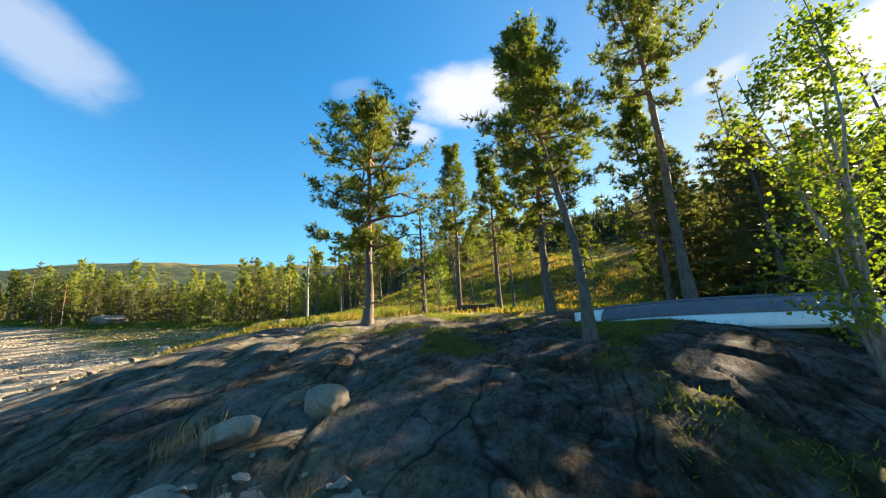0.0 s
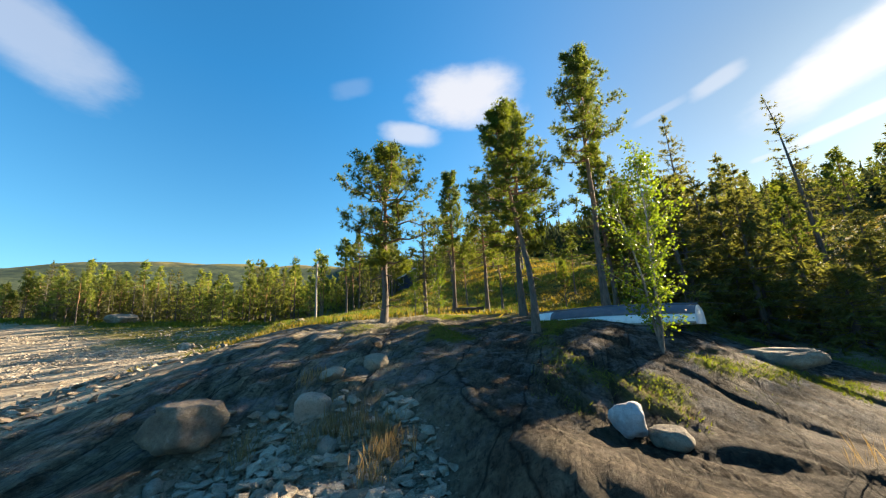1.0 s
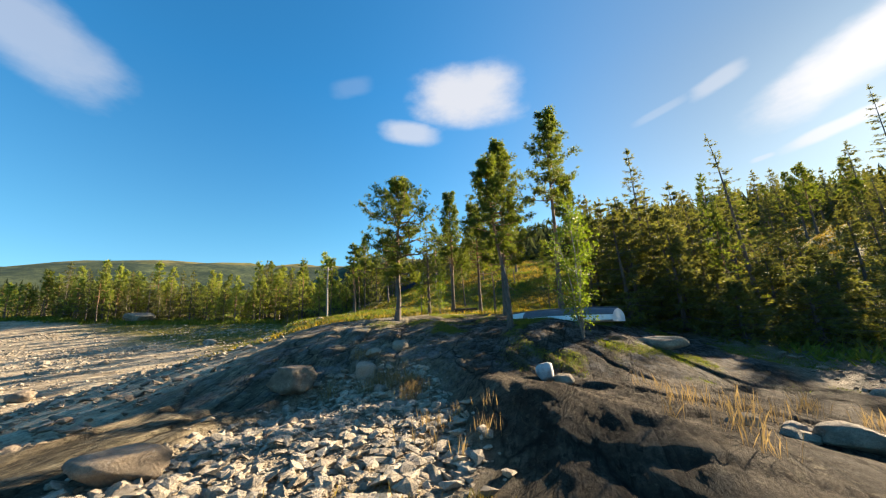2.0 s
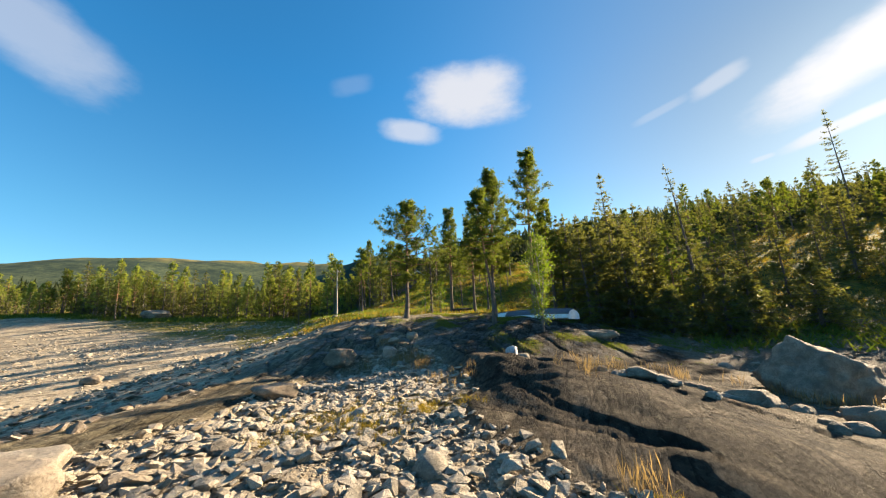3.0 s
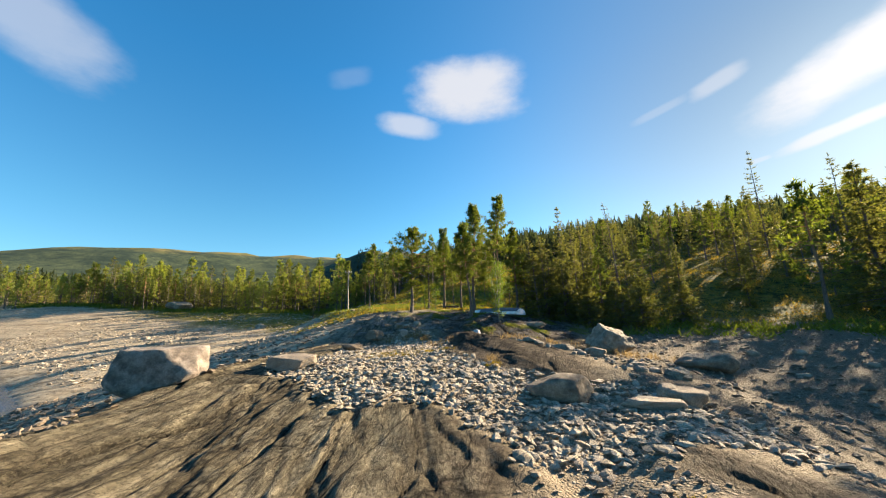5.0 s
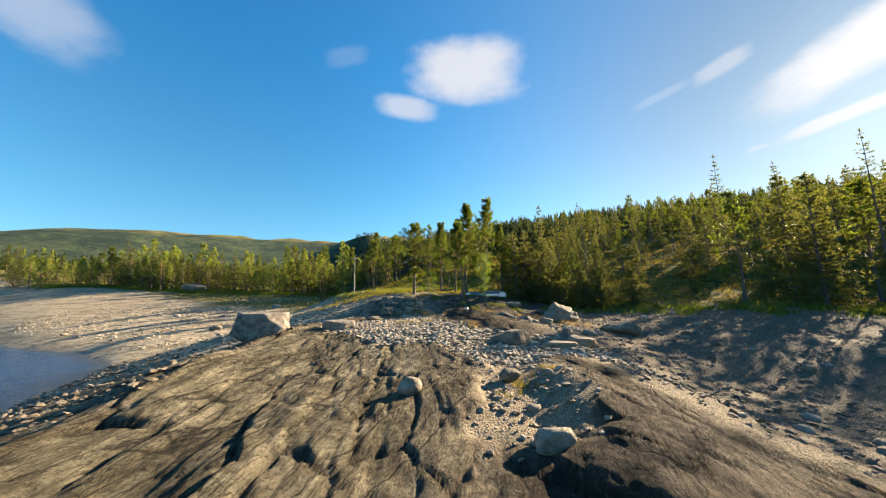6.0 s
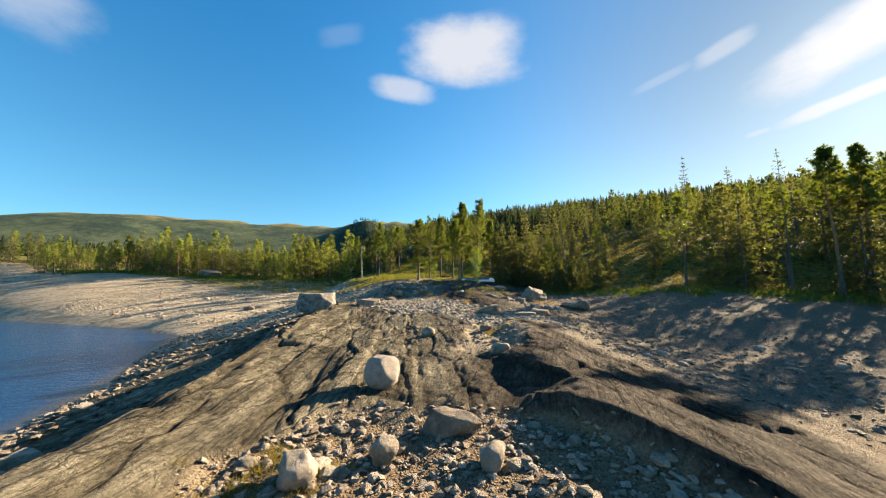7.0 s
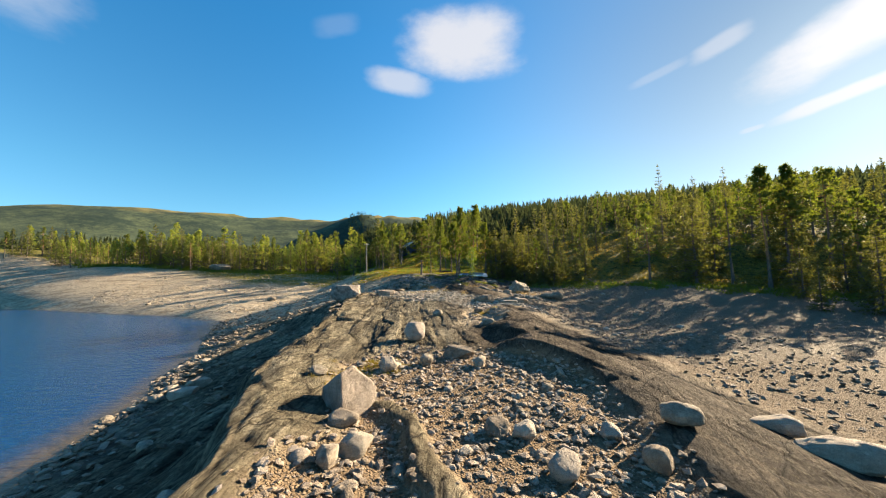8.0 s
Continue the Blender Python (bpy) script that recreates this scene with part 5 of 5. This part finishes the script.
def stone_spots(rs, count, pick, box, tries=40):
    """Random places in a box, kept with the chance that pick gives."""
    x0, x1, y0, y1 = box
    xs, ys = rs.uniform(x0, x1, count * tries), rs.uniform(y0, y1, count * tries)
    keep = rs.rand(len(xs)) < pick(xs, ys)
    return xs[keep][:count], ys[keep][:count]


def right_flat(x, y):
    return sstep(0.3, 0.05, rockiness(x, y)) * sstep(4.5, 6, x) * sstep(36, 13, x) * sstep(8, 2, y) * 0.8 + 0.0 * x


def shore_band(x, y):
    d = x - shore_left(y)
    return np.exp(-((d - 0.9) / 1.0) ** 2) + 0.12 * sstep(-0.2, 0.5, d) * sstep(9, 2, d)


def beach_zone(x, y):
    patch = 0.25 + 0.75 * sstep(-0.1, 0.5, fbm(x * 0.07, y * 0.13, 3))
    return sstep(2.5, 5.5, y - shore_bay(x)) * sstep(70, 60, y) * patch * sstep(0.2, 0.0, rockiness(x, y)) * sstep(-7, -11, x)


# stones that can be told apart: objects of their own that share a few shapes
rs = np.random.RandomState(77)
SHAPES = {}
for mat in (STONE, BROWN_STONE, PALE_STONE):
    for k in range(4):
        p, f = stone_shape(200 + k * 7, 2, 8, 0.2 if k % 2 else 0.03, 0.07 if k % 2 else 0.03)
        SHAPES[mat.name, k] = mesh_of("stone", p * (0.5, 0.42, 0.3), f, mat, k % 2 == 1)
STONE_LABEL = {"stone": "loose grey weathered stone on the shore", "brown_stone": "loose brown weathered stone on the shore", "pale_stone": "loose pale weathered stone on the shore"}
lots = ((40, gravelly, (-8, 6, -42, 1), 0.28, 0.62), (90, gravelly, (-6, 5, -42, -28), 0.2, 0.5), (24, gravelly, (-5, 1, 0, 4.2), 0.3, 0.55), (34, lambda x, y: np.exp(-((x - 6.0 - 0.55 * (-4.5 - y)) / 0.8) ** 2), (4, 10, -10, -2.5), 0.3, 1.0, True), (40, right_flat, (5, 22, -26, 2), 0.3, 0.8),
        (42, shore_band, (-24, -9, -44, -4), 0.3, 0.85), (30, beach_zone, (-60, -10, 5, 50), 0.5, 1.3))
for count, pick, box, s0, s1, *angular in lots:
    xs, ys = stone_spots(rs, count, pick, box)
    for x, y, z in zip(xs, ys, height(xs, ys)):
        mat = ("stone", "brown_stone", "pale_stone")[rs.choice(3, p=(0.45, 0.25, 0.3))]
        ob = new("stone", SHAPES[mat, 2 * rs.randint(2) if angular else rs.randint(4)])
        s = s0 + (s1 - s0) * rs.rand() ** 2
        ob.matrix_basis = pose(x, y, z + 0.06 * s, rs.uniform(-15, 15), rs.uniform(-15, 15), rs.uniform(0, 360)) @ Matrix.Diagonal((s, s * rs.uniform(0.75, 1.2), s * rs.uniform(0.8, 1.3), 1))
        tagged(ob, STONE_LABEL[mat], "stone", "loose stones on the shore")


def chip(seed, count):
    """A small broken stone: the hull of a few points, flatter than wide."""
    rs = np.random.RandomState(seed)
    bm = bmesh.new()
    for p in rs.normal(size=(count, 3)):
        p = p / np.linalg.norm(p) * rs.uniform(0.8, 1.1)
        bm.verts.new((1.2 * p[0], 0.85 * p[1], rs.uniform(0.3, 0.62) * p[2]))
    hull = bmesh.ops.convex_hull(bm, input=bm.verts[:])
    bmesh.ops.delete(bm, geom=list({g for g in hull["geom_interior"] + hull["geom_unused"] if isinstance(g, bmesh.types.BMVert)}), context="VERTS")
    bmesh.ops.triangulate(bm, faces=bm.faces[:])
    bm.verts.index_update()
    v = np.array([p.co[:] for p in bm.verts])
    f = np.array([[p.index for p in q.verts] for q in bm.faces])
    bm.free()
    return v, f


def gravel(name, label, lots, mat, seed):
    """Small stones past counting, as one mesh."""
    rs = np.random.RandomState(seed)
    soup = Soup()
    shapes = [chip(300 + k, 9 + k % 4) for k in range(10)]
    for count, pick, box, s0, s1, power in lots:
        xs, ys = stone_spots(rs, count, pick, box, 25)
        zs = height(xs, ys)
        size = s0 + (s1 - s0) * rs.rand(len(xs)) ** power
        a, b = rs.uniform(0, 6.283, len(xs)), rs.normal(size=len(xs)) * 0.35
        pick_k = rs.randint(10, size=len(xs))
        for k, (form, faces) in enumerate(shapes):
            m = pick_k == k
            if not m.any():
                continue
            ca, sa, cb, sb = np.cos(a[m]), np.sin(a[m]), np.cos(b[m]), np.sin(b[m])
            rot = np.zeros((m.sum(), 3, 3))
            rot[:, 0, 0], rot[:, 0, 1], rot[:, 0, 2] = ca * cb, -sa, ca * sb
            rot[:, 1, 0], rot[:, 1, 1], rot[:, 1, 2] = sa * cb, ca, sa * sb
            rot[:, 2, 0], rot[:, 2, 2] = -sb, cb
            v = np.einsum("nij,pj->npi", rot, form * 0.5) * size[m][:, None, None]
            v += np.stack([xs[m], ys[m], zs[m] + size[m] * 0.12], 1)[:, None]
            base = (np.arange(m.sum()) * len(form))[:, None, None] + faces[None]
            soup.add(v.reshape(-1, 3), base.reshape(-1, 3))
    tagged(new(name, soup.mesh(name, mat)), label, "stones", kind="stuff")


gravel("stone_field", "loose pale tan and grey stones lying close together", (
    (19000, gravelly, (-11, 9, -16, 4), 0.03, 0.38, 4.0),), SAND_STONE, 80)
gravel("gravel", "loose brown and grey stones and gravel on the rock", (
    (11000, gravelly, (-8, 6, -44, -26), 0.035, 0.30, 4.0),
    (700, gravelly, (0, 6, -24, -11), 0.06, 0.3, 2.0)), stone_material("gravel_stone", (0.125, 0.095, 0.068), (0.265, 0.205, 0.145), (0.44, 0.36, 0.275)), 81)
gravel("shore_stones", "flat weathered stones on the gravel flat and along the water", (
    (9000, right_flat, (4.5, 32, -42, 6), 0.045, 0.36, 4.0),
    (4200, shore_band, (-30, -8, -48, 4), 0.10, 0.5, 2.2),
    (1600, lambda x, y: sstep(1.0, 3.0, x - shore_left(y)) * sstep(-7.5, -9.5, x) * (0.3 + 0.7 * (fbm(x * 0.3, y * 0.3, 2) > 0)), (-24, -7, -20, 9), 0.08, 0.5, 2.4)), BROWN_STONE, 82)
gravel("beach_stones", "scattered stones on the sandy beach", (
    (12000, beach_zone, (-80, -10, 5, 68), 0.09, 0.5, 3.0),), SAND_STONE, 83)

# ======================= grass, heath and shrubs =======================


def blades(name, label, category, mat, spots_xy, per, tall, wide, seed, spread=0.12, splay=0.35):
    """Tufts of thin blades, as one mesh."""
    rs = np.random.RandomState(seed)
    xs, ys = spots_xy
    xs, ys = np.repeat(xs, per) + rs.normal(size=len(xs) * per) * spread, np.repeat(ys, per) + rs.normal(size=len(ys) * per) * spread
    zs = height(xs, ys)
    soup = Soup()
    d = np.stack([rs.normal(size=len(xs)) * splay, rs.normal(size=len(xs)) * splay, np.ones(len(xs))], 1)
    tpl = [np.array([[[wide, 0, 0], [wide * 0.8, 0.02, 0.5], [0, 0.08, 1.0], [-wide, 0, 0]]]), np.array([[[wide, 0, 0], [wide * 0.6, -0.05, 0.6], [0.05, -0.15, 1.0], [-wide, 0, 0]]])]
    scatter_tufts(soup, rs, np.stack([xs, ys, zs - 0.02], 1), d, rs.uniform(0.45, 1.1, len(xs)) * tall, tpl)
    return tagged(new(name, soup.mesh(name, mat)), label, category, kind="stuff")


rs = np.random.RandomState(91)
clumps = []
for x, y, count, spread in ((-2.2, 2.6, 16, 0.3), (-1.6, 2.6, 18, 0.3), (-1.15, 2.3, 16, 0.2), (-3.7, 2.3, 7, 0.25), (-1.2, 1.4, 7, 0.2), (-0.9, 1.8, 7, 0.3), (0.4, -2.4, 3, 0.45), (-0.2, -1.2, 8, 0.4), (2.2, -8.4, 4, 0.12),
                            (3.8, -3.2, 5, 0.4), (8.3, -4.6, 12, 0.5), (9.0, -5.3, 12, 0.6), (10.4, -5.4, 8, 0.5), (7.2, -2.6, 8, 0.6), (4.3, -1.0, 2, 0.45), (4.9, -1.3, 3, 0.45), (5.4, -1.9, 3, 0.4), (-2.8, 4.2, 5, 0.3), (5.2, -0.2, 3, 0.5)):
    clumps += [(x + rs.normal() * spread, y + rs.normal() * spread) for _ in range(count)]
clumps = np.array(clumps)
blades("dry_grass", "tall dry yellow grass in tufts among stones", "grass", DRY_GRASS, (clumps[:, 0], clumps[:, 1]), 18, 0.40, 0.0055, 92, 0.10, 0.2)
low = np.array([(rs.normal() * s + x, rs.normal() * s * 0.7 + y) for x, y, n, s in ((-2.2, -5.2, 70, 0.9), (-0.8, -4.2, 60, 0.6), (-3.2, -4.4, 25, 0.5), (-3.6, -30.2, 50, 0.6), (-4.6, -31.4, 30, 0.6), (2.2, -8.8, 12, 0.15), (2.9, -18.4, 16, 0.5)) for _ in range(n)])
blades("low_grass", "short yellow-green grass and moss between stones", "grass", HEATH_SPRIGS, (low[:, 0], low[:, 1]), 40, 0.19, 0.03, 93, 0.10, 0.6)


def heathy(x, y):
    e = edge_in(x, y)
    wob = fbm(x * 0.12, y * 0.12, 4)
    back = np.maximum(sstep(-9, -3, e + 3 * wob), sstep(11, 17, y + 4 * wob) * sstep(-20, -8, x + 6 * wob))
    return back * sstep(0.25, 0.0, rockiness(x, y))


def knolly(x, y):
    return sstep(0.25, 0.5, fbm(x * 0.5 + 7, y * 0.4, 4) + 0.35 * sstep(0, 9, y) + 0.3 * sstep(3, 5, x) * sstep(1, 4, y) - 0.1) * sstep(0.8, 3, y) * sstep(1.5, 4.0, x + 6 * sstep(5, 8, y)) * sstep(14, 10, x)


spots_a = tuple(np.concatenate(p) for p in zip(stone_spots(rs, 5200, heathy, (-16, 18, 11, 62), 12), stone_spots(rs, 2600, heathy, (-18, 40, 40, 90), 12), stone_spots(rs, 6000, heathy, (8, 70, -12, 44), 12)))
blades("heath", "yellow-green heather and dwarf shrubs on the slope", "heath", HEATH_SPRIGS, spots_a, 9, 0.33, 0.13, 94, 0.26, 0.7)
mounds = stone_spots(rs, 2400, lambda x, y: heathy(x, y) * (vnoise(x * 0.45, y * 0.45) > 0.05), (-18, 26, 13, 75), 12)
blades("heather", "dark green and brown heather in low mounds", "heather", SHRUB_LEAVES, mounds, 26, 0.42, 0.09, 98, 0.42, 0.6)
spots_b = stone_spots(rs, 2800, knolly, (-6, 13, -1, 14), 20)
blades("knoll_moss", "low moss and heather on the knoll", "moss", SHRUB_LEAVES, spots_b, 14, 0.10, 0.12, 95, 0.14, 0.8)
belt = stone_spots(rs, 2600, lambda x, y: sstep(61, 66, y + 0.08 * x + 3 * vnoise(x * 0.1, y * 0.1)) * sstep(86, 72, y + 0.08 * x), (-125, -6, 58, 90), 12)
blades("belt_shrubs", "low green willow shrubs along the far woods", "shrubs", SHRUB_LEAVES, belt, 20, 0.85, 0.15, 96, 0.7, 0.7)
edge = stone_spots(rs, 240, lambda x, y: np.exp(-((edge_in(x, y) + 7) / 2.5) ** 2), (14, 70, -30, 20), 40)
blades("edge_shrubs", "low bright green shrubs at the edge of the wood", "shrubs", SHRUB_LEAVES, edge, 40, 0.55, 0.12, 97, 0.45, 0.8)

# ======================= boat, pole, logs and cabin =======================
WHITE_PAINT = plain("white_paint", (0.72, 0.76, 0.78), 0.45, (0.35, 0.34, 0.30), 0.4, 4.0)
BOTTOM_PAINT = plain("bottom_paint", (0.09, 0.10, 0.13), 0.6, (0.2, 0.2, 0.2), 0.5, 5.0)
GREY_WOOD = plain("grey_wood", (0.30, 0.27, 0.23), 0.85, (0.12, 0.10, 0.08), 0.5, 8.0)
DARK_WOOD = plain("dark_wood", (0.055, 0.042, 0.034), 0.85, (0.02, 0.016, 0.013), 0.5, 8.0)
CABIN_PAINT = plain("cabin_paint", (0.035, 0.05, 0.10), 0.7, (0.05, 0.05, 0.06), 0.4, 2.0)
ROOF_SHEET = plain("roof_sheet", (0.34, 0.36, 0.40), 0.5, (0.2, 0.2, 0.2), 0.4, 2.0)
PORCELAIN = plain("porcelain", (0.62, 0.60, 0.56), 0.25, (0.3, 0.3, 0.3), 0.2)
GLASS = plain("window_glass", (0.04, 0.05, 0.07), 0.08, (0.04, 0.05, 0.07), 0.0)


def box_mesh(name, size, mat, at=(0, 0, 0), bevel=0.01):
    bm = bmesh.new()
    bmesh.ops.create_cube(bm, size=1.0, matrix=Matrix.Translation(at) @ Matrix.Diagonal((*size, 1)))
    if bevel:
        bmesh.ops.bevel(bm, geom=bm.edges[:], offset=bevel, segments=2, affect="EDGES", profile=0.5)
    me = bpy.data.meshes.new(name)
    bm.to_mesh(me), bm.free()
    me.materials.append(mat)
    return me


def upturned_boat():
    """A rowing boat, keel up. Its length lies along x, the bow at +x."""
    root = new("rowing_boat")
    n, length = 26, 5.1
    s = np.linspace(0, 1, n)
    half = 0.80 * np.clip(np.sin(np.pi * np.clip(0.30 + 0.70 * s, 0, 1)), 0, 1) ** 0.75
    half = np.where(s < 0.35, 0.66 + 0.14 * sstep(0, 0.35, s), half)
    half[-1] = 0.012
    x = (s - 0.5) * length
    tall = 0.62 - 0.10 * (2 * s - 1) ** 2
    sheer = 0.10 * s ** 3

    def skin(name, profile, mat, label, k0, k1):
        # profile: (share of half width, share of height) from outside to the keel, on both sides
        pts = [(a, b) for a, b in profile] + [(-a, b) for a, b in profile[::-1] if a > 0]
        v = np.stack([np.stack([x, a * half, b * tall - sheer * (1 - b)], 1)[k0:k1] for a, b in pts], 1)
        m = len(pts)
        i = (np.arange(k1 - k0 - 1)[:, None] * m + np.arange(m - 1)[None]).ravel()
        f = np.stack([i, i + m, i + m + 1, i + 1], 1)
        ob = part(name, mesh_of(name, v.reshape(-1, 3), f, mat, True), root, label)
        mod = ob.modifiers.new("thick", "SOLIDIFY")
        mod.thickness, mod.offset = 0.025, 1
        return ob

    def strake(name, profile, mat, label):
        for side in (1, -1):
            v = np.stack([np.stack([x, side * a * half, b * tall - sheer * (1 - b)], 1) for a, b in profile], 1)
            m = len(profile)
            i = (np.arange(n - 1)[:, None] * m + np.arange(m - 1)[None]).ravel()
            ob = part(name, mesh_of(name, v.reshape(-1, 3), np.stack([i, i + m, i + m + 1, i + 1], 1), mat, True), root, label)
            mod = ob.modifiers.new("thick", "SOLIDIFY")
            mod.thickness, mod.offset = 0.025, side
    strake("hull_side", [(1.0, 0.0), (1.01, 0.2), (0.98, 0.38), (0.93, 0.52)], WHITE_PAINT, "white painted side of the hull")
    low = [(0.955, 0.50), (0.86, 0.66), (0.60, 0.84), (0.28, 0.95), (0.0, 1.0)]
    skin("hull_bottom", low, BOTTOM_PAINT, "dark blue-grey painted bottom", 0, 22)
    skin("bow", low, WHITE_PAINT, "white painted bow", 21, n)
    soup = Soup()
    soup.tube(np.stack([x[:-1], 0 * x[:-1], tall[:-1] + 0.02], 1), np.full(n - 1, 0.03), 6)
    part("keel", soup.mesh("keel", BOTTOM_PAINT), root)
    for side in (1, -1):
        soup = Soup()
        soup.tube(np.stack([x, side * (half + 0.015), 0.03 - sheer], 1), np.full(n, 0.03), 6)
        part("gunwale", soup.mesh("gunwale", GREY_WOOD), root, "grey weathered rubbing strip")
    edge = [(1.0, 0.0), (1.01, 0.2), (0.98, 0.38), (0.93, 0.52), (0.86, 0.66), (0.6, 0.84), (0.28, 0.95), (0.0, 1.0)]
    ring = edge + [(-a, b) for a, b in edge[-2::-1]]
    v = [(x[0] + dx, a * half[0] * 0.99, b * tall[0] * 0.99) for dx in (0.0, 0.05) for a, b in ring]
    m = len(ring)
    bm = bmesh.new()
    vs = [bm.verts.new(p) for p in v]
    bm.faces.new(vs[:m]), bm.faces.new(vs[m:][::-1])
    for k in range(m):
        bm.faces.new((vs[k], vs[(k + 1) % m], vs[m + (k + 1) % m], vs[m + k]))
    me = bpy.data.meshes.new("transom")
    bm.to_mesh(me), bm.free()
    me.materials.append(WHITE_PAINT)
    part("transom", me, root, "white painted stern board")
    return root


boat = upturned_boat()
bx, by = 5.2, 7.3
boat.matrix_basis = pose(bx, by, 0.5 * (z_at(4.0, 9.2) + z_at(6.4, 5.4)) - 0.02, 4, 0.5, 134)
tagged(boat, "upturned white rowing boat with a dark bottom on the knoll", "boat")


def utility_pole(x, y):
    root = new("utility_pole")
    soup = Soup()
    z = np.linspace(-0.3, 7.9, 8)
    soup.tube(np.stack([0.02 * np.sin(z), 0 * z, z], 1), 0.15 - 0.006 * np.linspace(0, 8, 8), 12)
    part("post", soup.mesh("post", GREY_WOOD, True), root)
    part("crossarm", box_mesh("crossarm", (1.3, 0.09, 0.11), GREY_WOOD, (0, -0.14, 7.45)), root)
    for dx in (-0.55, 0.55, 0.2):
        soup = Soup()
        soup.tube([(dx, -0.14, 7.5), (dx, -0.14, 7.56), (dx, -0.14, 7.62), (dx, -0.14, 7.7)], [0.02, 0.05, 0.055, 0.03], 8)
        part("insulator", soup.mesh("insulator", PORCELAIN, True), root, "pale porcelain insulator")
    root.matrix_basis = pose(x, y, z_at(x, y), 0, 0.6, 12)
    tagged(root, "grey weathered wooden utility pole with a crossarm", "pole")


utility_pole(-17.6, 41.7)


def log_pile(x, y, turn):
    root = new("log_pile")
    rs = np.random.RandomState(3)
    for k, (dy, dz) in enumerate(((-0.25, 0.13), (0.0, 0.13), (0.25, 0.13), (-0.12, 0.34), (0.13, 0.34))):
        soup = Soup()
        a, b = rs.uniform(-0.95, -0.8), rs.uniform(0.8, 0.95)
        soup.tube([(a, dy, dz), (a + 0.01, dy, dz), (0, dy + 0.02, dz), (b - 0.01, dy, dz), (b, dy, dz)], [0.01, 0.13, 0.125, 0.12, 0.01], 10)
        part("log", soup.mesh("log", DARK_WOOD, True), root)
    root.matrix_basis = pose(x, y, z_at(x, y) - 0.02, 0, 0, turn)
    tagged(root, "low pile of dark old logs under the pines", "logs")


log_pile(1.6, 17.0, 4)


def cabin(x, y, turn):
    root = new("cabin")
    part("wall", box_mesh("wall", (7.0, 5.0, 3.4), CABIN_PAINT, (0, 0, 0.9), 0.02), root, "dark blue boarded wall")
    bm = bmesh.new()
    for side in (1, -1):
        a = [(-3.9, 0, 4.3), (3.9, 0, 4.3), (3.9, side * 3.1, 2.35), (-3.9, side * 3.1, 2.35)]
        lo = [bm.verts.new(p) for p in a]
        hi = [bm.verts.new((p[0], p[1], p[2] + 0.14)) for p in a]
        for f in ((lo[3], lo[2], lo[1], lo[0]), hi, *((lo[k], lo[(k + 1) % 4], hi[(k + 1) % 4], hi[k]) for k in range(4))):
            bm.faces.new(f)
    bmesh.ops.recalc_face_normals(bm, faces=bm.faces[:])
    me = bpy.data.meshes.new("roof")
    bm.to_mesh(me), bm.free()
    me.materials.append(ROOF_SHEET)
    part("roof", me, root, "pale grey sheet roof")
    for gx in (-3.49, 3.49):
        bm = bmesh.new()
        lo = [bm.verts.new((gx - 0.05, *p)) for p in ((-2.5, 2.58), (2.5, 2.58), (0, 4.25))]
        hi = [bm.verts.new((gx + 0.05, *p)) for p in ((-2.5, 2.58), (2.5, 2.58), (0, 4.25))]
        for f in (lo, hi[::-1], *((lo[k], hi[k], hi[(k + 1) % 3], lo[(k + 1) % 3]) for k in range(3))):
            bm.faces.new(f)
        bmesh.ops.recalc_face_normals(bm, faces=bm.faces[:])
        me = bpy.data.meshes.new("gable")
        bm.to_mesh(me), bm.free()
        me.materials.append(CABIN_PAINT)
        part("gable", me, root)
    for side in (1, -1):
        bm = bmesh.new()
        near = [(3.92, 0, 4.2), (3.92, 0, 4.5), (3.92, side * 3.15, 2.55), (3.92, side * 3.15, 2.25)]
        lo = [bm.verts.new(p) for p in near]
        hi = [bm.verts.new((p[0] + 0.06, p[1], p[2])) for p in near]
        for f in (lo, hi[::-1], *((lo[k], hi[k], hi[(k + 1) % 4], lo[(k + 1) % 4]) for k in range(4))):
            bm.faces.new(f)
        bmesh.ops.recalc_face_normals(bm, faces=bm.faces[:])
        me = bpy.data.meshes.new("barge_board")
        bm.to_mesh(me), bm.free()
        me.materials.append(WHITE_PAINT)
        part("barge_board", me, root, "white painted barge board")
    for wx in (-2.0, 0.2, 2.2):
        win = part("window", box_mesh("window", (1.1, 0.12, 1.1), WHITE_PAINT, (wx, -2.52, 1.55), 0.01), root, "white window frame")
        part("pane", box_mesh("pane", (0.9, 0.06, 0.9), GLASS, (wx, -2.57, 1.55), 0.004), win)
    part("chimney", box_mesh("chimney", (0.6, 0.6, 1.1), STONE, (1.2, 0.4, 4.6), 0.02), root)
    root.matrix_basis = pose(x, y, z_at(x, y) + 0.5, 0, 0, turn)
    tagged(root, "small dark blue wooden cabin with a pale roof", "cabin")


cabin(-8.0, 77.0, -68)
